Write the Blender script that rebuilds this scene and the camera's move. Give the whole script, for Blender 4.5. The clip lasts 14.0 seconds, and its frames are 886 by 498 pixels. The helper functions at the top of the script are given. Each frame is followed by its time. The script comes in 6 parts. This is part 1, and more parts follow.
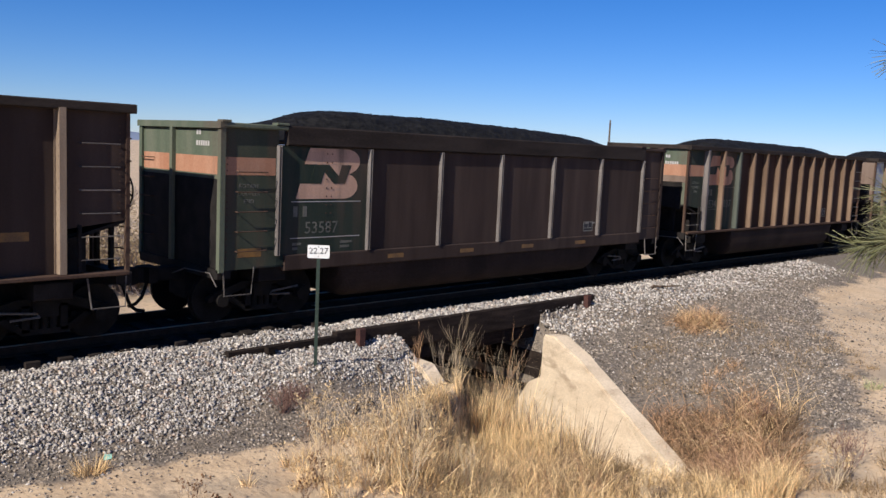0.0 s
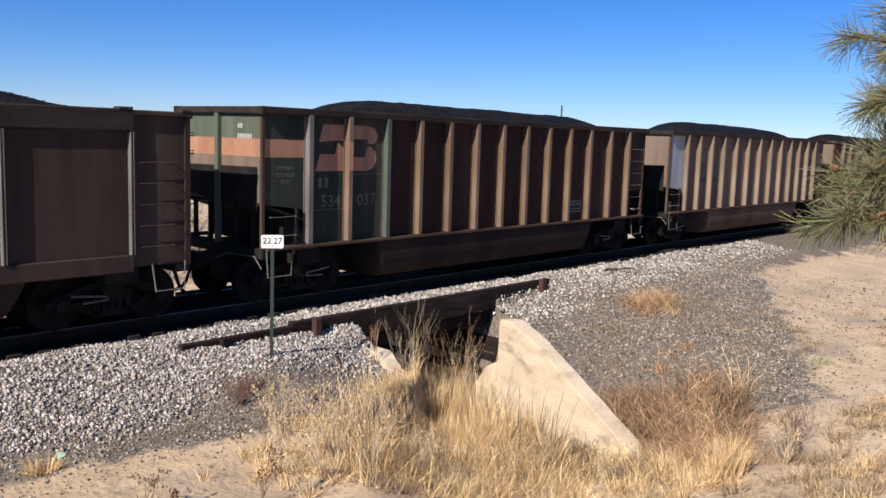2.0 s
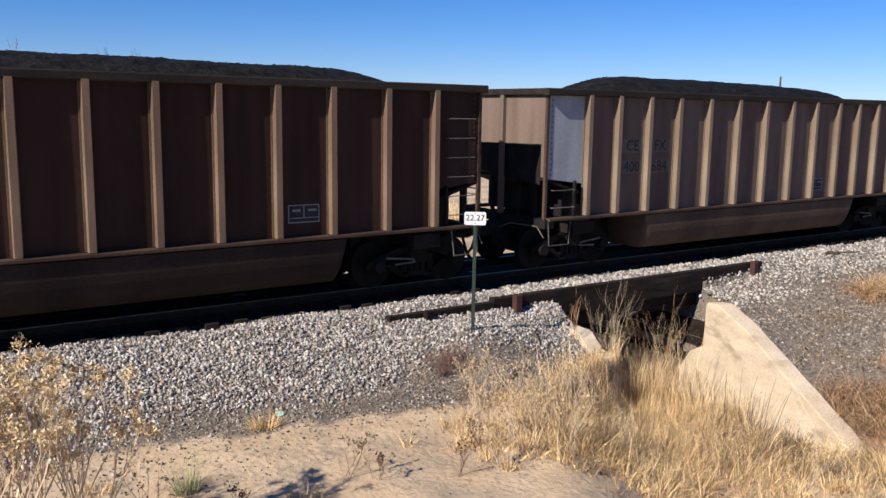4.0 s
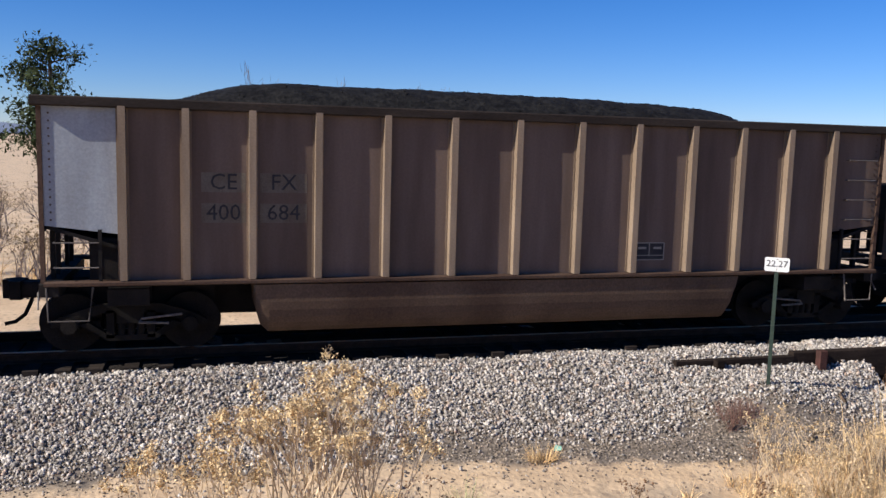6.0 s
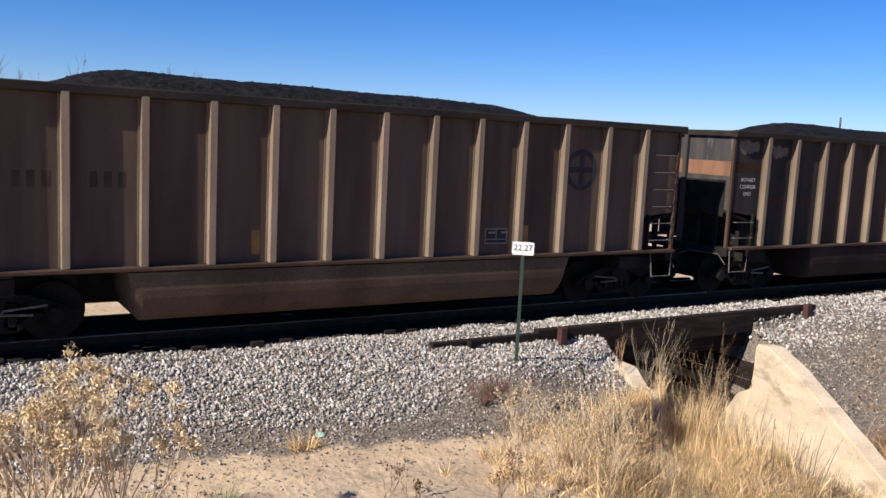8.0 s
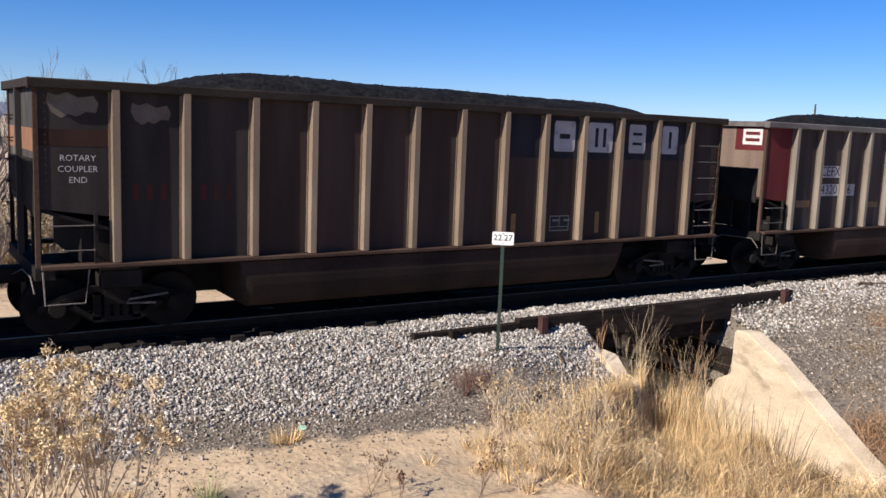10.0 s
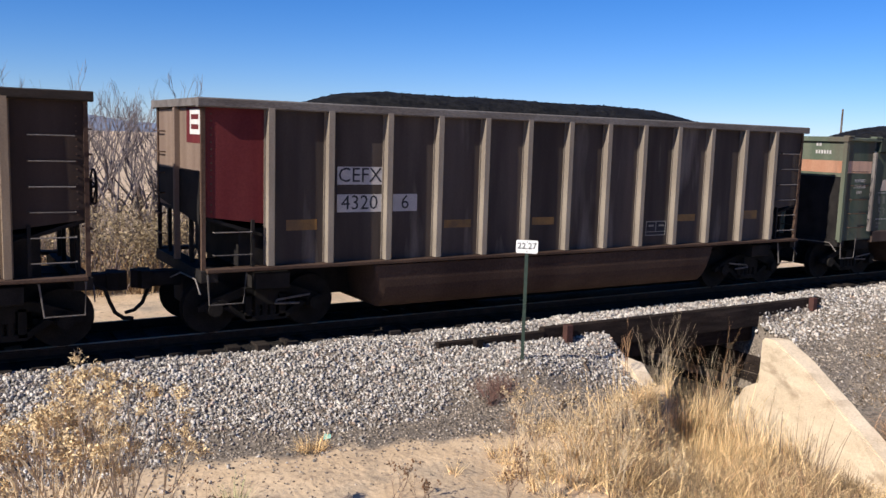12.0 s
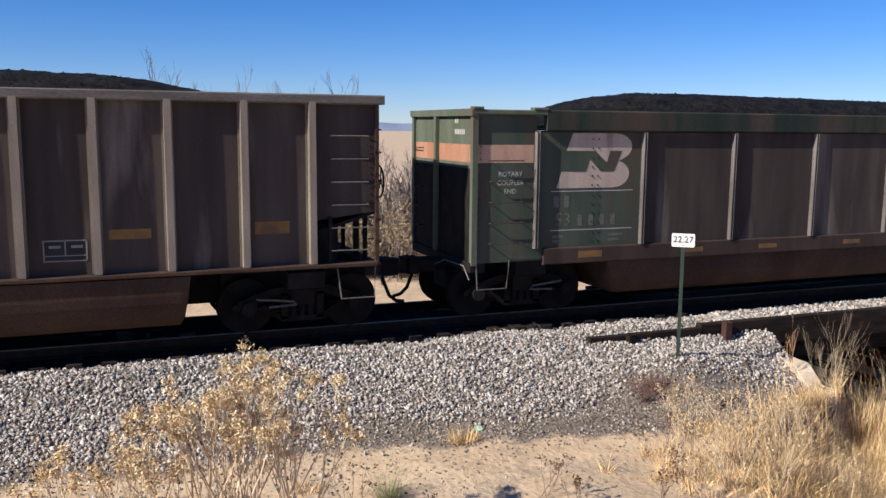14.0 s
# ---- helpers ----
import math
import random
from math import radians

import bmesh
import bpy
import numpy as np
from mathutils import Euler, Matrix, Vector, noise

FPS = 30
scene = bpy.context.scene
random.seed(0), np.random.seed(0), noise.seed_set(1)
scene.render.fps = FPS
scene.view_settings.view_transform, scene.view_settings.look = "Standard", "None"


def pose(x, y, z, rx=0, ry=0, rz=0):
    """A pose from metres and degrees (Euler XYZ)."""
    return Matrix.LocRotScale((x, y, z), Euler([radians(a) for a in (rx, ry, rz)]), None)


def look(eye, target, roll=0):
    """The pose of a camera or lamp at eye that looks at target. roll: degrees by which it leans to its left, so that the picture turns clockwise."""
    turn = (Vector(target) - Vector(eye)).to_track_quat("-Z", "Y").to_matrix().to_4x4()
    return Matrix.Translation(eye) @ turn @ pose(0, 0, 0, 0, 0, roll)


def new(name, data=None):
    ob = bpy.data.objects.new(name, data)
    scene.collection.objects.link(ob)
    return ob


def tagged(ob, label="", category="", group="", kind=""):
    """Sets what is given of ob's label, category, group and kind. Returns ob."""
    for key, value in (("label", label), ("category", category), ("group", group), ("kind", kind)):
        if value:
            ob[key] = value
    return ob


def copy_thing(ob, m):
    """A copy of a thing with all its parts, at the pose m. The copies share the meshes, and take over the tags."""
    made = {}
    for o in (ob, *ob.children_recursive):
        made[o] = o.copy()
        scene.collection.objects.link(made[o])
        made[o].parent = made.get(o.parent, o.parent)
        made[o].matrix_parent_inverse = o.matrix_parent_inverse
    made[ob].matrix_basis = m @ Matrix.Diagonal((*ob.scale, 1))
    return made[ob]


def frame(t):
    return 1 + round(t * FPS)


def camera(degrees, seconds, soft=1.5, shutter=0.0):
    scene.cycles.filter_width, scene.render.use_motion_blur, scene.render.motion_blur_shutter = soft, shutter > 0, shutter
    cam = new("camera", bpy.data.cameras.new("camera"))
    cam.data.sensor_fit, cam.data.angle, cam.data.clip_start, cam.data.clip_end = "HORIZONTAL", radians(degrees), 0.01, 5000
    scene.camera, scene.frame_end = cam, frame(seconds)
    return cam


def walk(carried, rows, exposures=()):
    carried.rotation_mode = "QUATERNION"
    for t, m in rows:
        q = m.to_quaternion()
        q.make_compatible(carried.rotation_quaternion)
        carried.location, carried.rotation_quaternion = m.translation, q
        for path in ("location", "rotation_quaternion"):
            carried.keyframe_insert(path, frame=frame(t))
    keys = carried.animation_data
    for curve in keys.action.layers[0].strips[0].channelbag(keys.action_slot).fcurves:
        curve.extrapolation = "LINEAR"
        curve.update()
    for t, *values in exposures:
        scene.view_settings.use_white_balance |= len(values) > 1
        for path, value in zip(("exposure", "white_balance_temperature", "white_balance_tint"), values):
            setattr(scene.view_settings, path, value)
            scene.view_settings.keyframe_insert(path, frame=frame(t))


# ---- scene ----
# the camera stands on a bank and turns to follow the train; x runs along the track, rail tops lie at z = 0
cam = camera(54.2, 14.0)
EYE_Z = 3.43
PATH = [
    (0.0, -45.06, -6.57, -2.64), (0.5, -48.02, -6.65, -1.99), (1.0, -50.35, -6.28, -1.94), (1.5, -49.98, -6.89, -1.99),
    (2.0, -48.15, -7.31, -1.85), (2.5, -45.89, -7.4, -1.63), (3.0, -43.58, -7.71, -1.63), (3.5, -40.65, -8.26, -1.46),
    (4.0, -34.88, -9.11, -0.94), (4.2, -31.2, -9.07, -0.72), (4.7, -23.47, -8.74, -0.79), (5.2, -17.39, -8.05, -1.2),
    (5.7, -14.71, -7.36, -1.73), (6.3, -18.47, -6.92, -1.66), (6.5, -21.2, -7.18, -2.08), (7.0, -26.29, -7.61, -2.25),
    (7.5, -29.6, -7.42, -2.73), (8.0, -31.44, -7.39, -2.93), (8.5, -32.11, -7.59, -2.6), (9.0, -32.51, -7.93, -2.24),
    (9.2, -32.76, -8.09, -2.31), (11.3, -32.86, -7.19, -2.08), (11.5, -32.03, -7.06, -2.09),
    (12.0, -31.33, -7.41, -1.8), (12.5, -31.54, -7.72, -1.56), (13.0, -32.07, -7.75, -1.58),
    (13.5, -31.17, -8.06, -1.45), (14.0, -21.44, -8.04, -0.53),
]
walk(cam, [(t, pose(0, 0, EYE_Z, 90 + p, r, y)) for t, y, p, r in PATH], [(0.0, -0.09), (0.5, -0.17), (1.0, -0.07), (2.5, 0.06), (4.0, 0.0), (6.5, 0.1), (14.0, 0.1)])

# ---- light ----
SUN_EL, SUN_OFF = 35.0, 10.5
to_sun = Vector((-math.cos(radians(SUN_OFF)) * math.cos(radians(SUN_EL)),
                 -math.sin(radians(SUN_OFF)) * math.cos(radians(SUN_EL)), math.sin(radians(SUN_EL))))
world = bpy.data.worlds.new("sky")
scene.world = world
world.use_nodes = True
wn, wl = world.node_tree.nodes, world.node_tree.links
sky = wn.new("ShaderNodeTexSky")
sky.sky_type, sky.sun_disc = "NISHITA", False
sky.sun_elevation, sky.sun_rotation = radians(SUN_EL), math.atan2(to_sun.x, to_sun.y)
sky.altitude, sky.air_density, sky.dust_density, sky.ozone_density = 1800, 1.0, 0.0, 2.5
tone = wn.new("ShaderNodeHueSaturation")
tone.inputs["Saturation"].default_value = 1.2
clear = wn.new("ShaderNodeMix")
clear.data_type, clear.blend_type, clear.inputs[0].default_value, clear.inputs[7].default_value = "RGBA", "MULTIPLY", 1.0, (0.845, 0.972, 1.37, 1)
wl.new(sky.outputs[0], clear.inputs[6])
wl.new(clear.outputs[2], tone.inputs["Color"])
wl.new(tone.outputs[0], wn["Background"].inputs[0])
wn["Background"].inputs[1].default_value = 0.081
sun = new("sun", bpy.data.lights.new("sun", "SUN"))
sun.data.energy, sun.data.angle, sun.data.color = 6.5, radians(0.53), (1.0, 0.93, 0.82)
sun.matrix_world = look(to_sun * 60, (0, 0, 0))

# ---- materials ----


def material(name, c1, c2, scale=2.0, rough=0.85, fine=40.0, fine_amt=0.25, bump=0.2, stretch=(1, 1, 1), metal=0.0,
             vary=0.0, island=False, c3=None, c3_at=0.62, c3_scale=0.7, bump_dist=0.01):
    """A weathered surface: two colours in broad patches, fine grain over them, an optional third colour in stains."""
    m = bpy.data.materials.new(name)
    m.use_nodes = True
    n, l = m.node_tree.nodes, m.node_tree.links
    b = n["Principled BSDF"]
    tc, mp = n.new("ShaderNodeTexCoord"), n.new("ShaderNodeMapping")
    mp.inputs["Scale"].default_value = stretch
    l.new(tc.outputs["Object"], mp.inputs["Vector"])

    def tex(s, detail=5.0, even=False):
        t = n.new("ShaderNodeTexNoise")
        t.inputs["Scale"].default_value, t.inputs["Detail"].default_value = s, detail
        l.new(tc.outputs["Object"] if even else mp.outputs[0], t.inputs["Vector"])
        return t.outputs["Fac"]

    def ramp(fac, lo, hi):
        r = n.new("ShaderNodeMapRange")
        r.inputs["From Min"].default_value, r.inputs["From Max"].default_value = lo, hi
        l.new(fac, r.inputs["Value"])
        return r.outputs[0]

    def mix(fac, a, bb, kind="MIX"):
        x = n.new("ShaderNodeMix")
        x.data_type, x.blend_type = "RGBA", kind
        for sock, val in ((x.inputs[0], fac), (x.inputs[6], a), (x.inputs[7], bb)):
            if isinstance(val, bpy.types.NodeSocket):
                l.new(val, sock)
            else:
                sock.default_value = val if isinstance(val, float) else (*val, 1)
        return x.outputs[2]

    col = mix(ramp(tex(scale), 0.35, 0.65), c1, c2)
    if c3:
        col = mix(ramp(tex(c3_scale, 8.0), c3_at, c3_at + 0.12), col, c3)
    grain = tex(fine, 3.0, max(stretch) < 2)
    g = n.new("ShaderNodeMapRange")
    g.inputs["From Min"].default_value, g.inputs["From Max"].default_value = 0.3, 0.7
    g.inputs["To Min"].default_value, g.inputs["To Max"].default_value = 1 - fine_amt, 1 + fine_amt
    l.new(grain, g.inputs["Value"])
    value = g.outputs[0]
    if vary:
        src = n.new("ShaderNodeNewGeometry").outputs["Random Per Island"] if island else n.new("ShaderNodeObjectInfo").outputs["Random"]
        v = n.new("ShaderNodeMapRange")
        v.inputs["To Min"].default_value, v.inputs["To Max"].default_value = 1 - vary, 1 + vary
        l.new(src, v.inputs["Value"])
        mm = n.new("ShaderNodeMath")
        mm.operation = "MULTIPLY"
        l.new(value, mm.inputs[0])
        l.new(v.outputs[0], mm.inputs[1])
        value = mm.outputs[0]
    hsv = n.new("ShaderNodeHueSaturation")
    l.new(value, hsv.inputs["Value"])
    l.new(col, hsv.inputs["Color"])
    l.new(hsv.outputs[0], b.inputs["Base Color"])
    b.inputs["Roughness"].default_value, b.inputs["Metallic"].default_value = rough, metal
    b.inputs["Specular IOR Level"].default_value = 0.1 if rough > 0.65 else 0.5
    if bump:
        bp = n.new("ShaderNodeBump")
        bp.inputs["Strength"].default_value, bp.inputs["Distance"].default_value = bump, bump_dist
        l.new(grain, bp.inputs["Height"])
        l.new(bp.outputs[0], b.inputs["Normal"])
    return m


STREAK = (1.6, 1.6, 0.22)
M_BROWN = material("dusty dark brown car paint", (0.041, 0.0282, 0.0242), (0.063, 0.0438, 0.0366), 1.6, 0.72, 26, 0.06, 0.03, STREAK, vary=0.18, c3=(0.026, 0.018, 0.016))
M_TAN = material("dusty tan brown car paint", (0.07, 0.0485, 0.0375), (0.108, 0.076, 0.0595), 1.6, 0.75, 26, 0.06, 0.03, STREAK, vary=0.14, c3=(0.048, 0.031, 0.0245))
M_LIGHTTAN = material("dusty light tan car paint", (0.105, 0.0755, 0.0625), (0.155, 0.114, 0.095), 1.6, 0.75, 26, 0.06, 0.03, STREAK, vary=0.12, c3=(0.075, 0.05, 0.041))
M_RUST = material("rusty red brown car paint", (0.0315, 0.0172, 0.0138), (0.047, 0.0262, 0.0206), 1.6, 0.72, 26, 0.06, 0.03, STREAK, vary=0.18, c3=(0.0215, 0.0135, 0.0113))
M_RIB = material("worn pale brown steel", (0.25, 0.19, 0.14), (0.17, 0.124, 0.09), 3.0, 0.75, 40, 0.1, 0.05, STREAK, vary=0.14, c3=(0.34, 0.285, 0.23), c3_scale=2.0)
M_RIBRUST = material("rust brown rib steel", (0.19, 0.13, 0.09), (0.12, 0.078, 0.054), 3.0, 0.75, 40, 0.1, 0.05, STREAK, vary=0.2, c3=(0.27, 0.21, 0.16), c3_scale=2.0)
M_CHORD = material("dull dark brown rim steel", (0.02288, 0.01788, 0.01573), (0.03932, 0.03075, 0.02645), 2.0, 0.75, 40, 0.25, 0.2, (0.4, 2, 2), vary=0.1, c3=(0.1716, 0.1537, 0.1358), c3_at=0.72)
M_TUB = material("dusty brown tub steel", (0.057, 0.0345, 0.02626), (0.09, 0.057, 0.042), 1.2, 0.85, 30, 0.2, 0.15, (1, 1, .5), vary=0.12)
M_DARKTUB = material("very dark brown tub steel", (0.0228, 0.0162, 0.0138), (0.0384, 0.0264, 0.0216), 1.2, 0.85, 30, 0.2, 0.15, (1, 1, .5), vary=0.12)
# black for grimy steel, and for the shadow painted on car ends
M_DARK = material("grimy black steel and end wall shadow", (0.0125, 0.0112, 0.011), (0.0225, 0.0195, 0.0185), 3, 0.8, 50, 0.3, 0.2)
M_TRUCK = material("sooty cast steel", (0.0085, 0.0078, 0.0072), (0.0165, 0.0145, 0.0135), 3, 0.85, 50, 0.3, 0.2)
M_GREEN = material("faded green paint", (0.05, 0.07, 0.053), (0.083, 0.098, 0.074), 1.5, 0.7, 30, 0.1, 0.07, STREAK, c3=(0.08, 0.066, 0.05), c3_at=0.48)
M_OLIVE = material("sun-faded green paint", (0.085, 0.105, 0.075), (0.125, 0.135, 0.1), 1.5, 0.75, 30, 0.1, 0.07, STREAK, c3=(0.1, 0.083, 0.065), c3_at=0.54)
M_ORANGE = material("faded orange paint", (0.33, 0.16, 0.1), (0.4, 0.225, 0.15), 2, 0.75, 30, 0.1, 0.07, STREAK, c3=(0.17, 0.105, 0.078), c3_at=0.56)
M_PEACH = material("faded peach logo paint", (0.52, 0.33, 0.24), (0.42, 0.27, 0.2), 3, 0.75, 30, 0.1, 0.07, STREAK, c3=(0.22, 0.15, 0.115), c3_at=0.55, c3_scale=1.5)
M_RED = material("dull crimson paint", (0.1, 0.017, 0.02), (0.125, 0.026, 0.027), 1.5, 0.7, 30, 0.1, 0.07, STREAK, c3=(0.065, 0.026, 0.023), c3_at=0.58)
M_DULLRED = material("sooty brown red paint", (0.07, 0.018, 0.015), (0.09, 0.032, 0.024), 1.5, 0.7, 30, 0.1, 0.07, STREAK, c3=(0.05, 0.03, 0.022), c3_at=0.5)
M_POST = material("dull grey side post steel", (0.12, 0.105, 0.1), (0.2, 0.18, 0.17), 3.0, 0.7, 40, 0.15, 0.1, STREAK, vary=0.1)
M_PALE = material("pale weathered end paint", (0.2, 0.148, 0.12), (0.15, 0.106, 0.084), 1.5, 0.75, 30, 0.08, 0.04, STREAK, vary=0.1)
M_BLUEGREY = material("pale blue grey paint", (0.33, 0.36, 0.4), (0.27, 0.29, 0.32), 2, 0.7, 30, 0.1, 0.07, STREAK)
M_CHARCOAL = material("peeling charcoal paint", (0.045, 0.042, 0.045), (0.075, 0.066, 0.062), 1.5, 0.75, 30, 0.1, 0.05, STREAK, c3=(0.27, 0.26, 0.25), c3_at=0.6, c3_scale=1.3)
M_SOOT = material("soot blackened paint", (0.026, 0.023, 0.023), (0.042, 0.0355, 0.033), 1.5, 0.75, 30, 0.08, 0.04, STREAK, c3=(0.055, 0.043, 0.037), c3_at=0.55)
M_DULLORANGE = material("grimy orange paint", (0.2, 0.098, 0.06), (0.26, 0.14, 0.092), 2, 0.75, 30, 0.1, 0.05, STREAK, c3=(0.1, 0.062, 0.046), c3_at=0.54)
M_WHITE = material("worn white paint", (0.6, 0.59, 0.57), (0.5, 0.48, 0.46), 4, 0.7, 40, 0.15, 0.05)
M_GREYPAINT = material("grey lettering patch", (0.46, 0.43, 0.42), (0.38, 0.36, 0.36), 4, 0.7, 40, 0.15, 0.05)
M_BLACKPAINT = material("black paint", (0.03, 0.03, 0.035), (0.045, 0.045, 0.05), 4, 0.7, 40, 0.15, 0.05)
M_YELLOW = material("grimy amber reflector tape", (0.24, 0.12, 0.026), (0.13, 0.07, 0.026), 4, 0.6, 40, 0.2, 0.05)
M_GRAB = material("worn grab iron", (0.15, 0.13, 0.12), (0.09, 0.078, 0.07), 8, 0.6, 40, 0.2, 0.1, vary=0.35)
M_COAL = material("coal", (0.008, 0.0075, 0.0075), (0.018, 0.017, 0.016), 5, 0.7, 16, 0.5, 0.6, bump_dist=0.03)
M_RAIL = material("rusty rail", (0.02, 0.014, 0.0108), (0.033, 0.0225, 0.017), 6, 0.8, 50, 0.25, 0.15)
M_RAILTOP = material("worn rail head", (0.42, 0.32, 0.24), (0.32, 0.25, 0.19), 6, 0.7, 50, 0.1, 0.05)
M_TIE = material("creosoted timber", (0.019, 0.015, 0.013), (0.038, 0.03, 0.026), 3, 0.9, 30, 0.35, 0.4, (1, 4, 4), vary=0.3)
M_BED = material("near-black ballast", (0.0165, 0.0142, 0.0128), (0.031, 0.0268, 0.0242), 5, 0.95, 30, 0.45, 0.8, bump_dist=0.03)
M_BEAM = material("dark weathered bridge timber", (0.015, 0.0108, 0.0094), (0.032, 0.0234, 0.0197), 2.5, 0.9, 30, 0.4, 0.4, (0.5, 4, 4), vary=0.3, c3=(0.058, 0.043, 0.036), c3_at=0.62)
M_PILE = material("rust red steel pile", (0.085, 0.04, 0.035), (0.06, 0.032, 0.028), 5, 0.8, 40, 0.25, 0.2)
M_CONCRETE = material("sunlit old concrete", (0.7, 0.575, 0.43), (0.58, 0.465, 0.34), 1.3, 0.92, 22, 0.13, 0.4, (1, 1, 2.6), c3=(0.42, 0.325, 0.235), c3_at=0.58, c3_scale=1.4, bump_dist=0.025)
M_STONE = material("grey ballast stone", (0.305, 0.274, 0.249), (0.46, 0.427, 0.393), 6, 0.9, 60, 0.3, 0.2, vary=0.62, island=True, c3=(0.37, 0.275, 0.216), c3_scale=9.0, c3_at=0.56)
M_PEBBLE = material("small grey brown gravel", (0.17, 0.137, 0.11), (0.315, 0.265, 0.218), 6, 0.9, 60, 0.25, 0.2, vary=0.75, island=True)
M_GRASS = material("dry straw grass", (0.58, 0.4, 0.205), (0.78, 0.58, 0.34), 2, 0.75, 60, 0.15, 0.0, vary=0.6, island=True)
M_DEADGRASS = material("brown dead grass litter", (0.24, 0.165, 0.095), (0.36, 0.255, 0.15), 2, 0.8, 60, 0.15, 0.0, vary=0.55, island=True)
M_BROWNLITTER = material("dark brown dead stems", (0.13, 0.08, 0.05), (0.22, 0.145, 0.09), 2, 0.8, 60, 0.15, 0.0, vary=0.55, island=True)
M_REEDS = material("dry reddish brown weed stems", (0.36, 0.205, 0.115), (0.52, 0.335, 0.2), 3, 0.8, 60, 0.15, 0.0, vary=0.6, island=True)
M_TWIG = material("grey brown twigs", (0.16, 0.11, 0.085), (0.22, 0.16, 0.125), 3, 0.85, 60, 0.15, 0.0, vary=0.3, island=True)
M_TWIGPALE = material("pale straw stems", (0.5, 0.39, 0.26), (0.62, 0.5, 0.36), 3, 0.85, 60, 0.15, 0.0, vary=0.3, island=True)
M_TWIGRED = material("reddish grey twigs", (0.16, 0.085, 0.07), (0.24, 0.15, 0.125), 3, 0.85, 60, 0.15, 0.0, vary=0.3, island=True)
M_TWIGGREY = material("purplish grey bare twigs", (0.145, 0.118, 0.118), (0.23, 0.19, 0.182), 3, 0.85, 60, 0.15, 0.0, vary=0.35, island=True)
M_FLOWER = material("dry golden seed heads", (0.53, 0.385, 0.21), (0.67, 0.52, 0.32), 3, 0.85, 60, 0.2, 0.0, vary=0.5, island=True)
M_PALEHEAD = material("pale golden seed heads", (0.46, 0.325, 0.17), (0.6, 0.45, 0.27), 3, 0.85, 60, 0.2, 0.0, vary=0.5, island=True)
M_NEEDLE = material("pine needles", (0.1, 0.105, 0.045), (0.2, 0.19, 0.09), 3, 0.55, 60, 0.15, 0.0, vary=0.55, island=True)
M_GREENTUFT = material("grey green dry tuft leaves", (0.3, 0.32, 0.16), (0.42, 0.41, 0.24), 3, 0.75, 60, 0.15, 0.0, vary=0.4, island=True)
M_DEADNEEDLE = material("brown pine needles and cones", (0.17, 0.095, 0.055), (0.23, 0.135, 0.075), 3, 0.8, 60, 0.2, 0.0, vary=0.3, island=True)
M_BARK = material("dark pine bark", (0.07, 0.05, 0.038), (0.12, 0.085, 0.062), 6, 0.95, 30, 0.35, 0.5, (1, 1, .4))
M_FARLEAF = material("dark pine foliage", (0.035, 0.05, 0.022), (0.06, 0.075, 0.032), 3, 0.7, 60, 0.15, 0.0, vary=0.4, island=True)
M_SAGE = material("dry shrub leaves", (0.25, 0.185, 0.115), (0.38, 0.3, 0.185), 3, 0.8, 60, 0.15, 0.0, vary=0.5, island=True)
M_SIGN = material("white enamel sign", (0.78, 0.78, 0.77), (0.72, 0.72, 0.71), 6, 0.4, 40, 0.04, 0.0)
M_GREENPOST = material("dark green steel post", (0.012, 0.026, 0.019), (0.022, 0.04, 0.029), 6, 0.6, 40, 0.2, 0.1)
M_POLE = material("weathered grey pole timber", (0.09, 0.07, 0.055), (0.13, 0.105, 0.085), 4, 0.9, 40, 0.2, 0.1)
M_LITTER = material("pale green plastic scrap", (0.3, 0.62, 0.5), (0.4, 0.7, 0.58), 4, 0.4, 40, 0.1, 0.0)
M_MOUNTAIN = material("hazy blue mountain", (0.16, 0.2, 0.29), (0.19, 0.23, 0.32), 0.004, 1.0, 0.02, 0.1, 0.0)


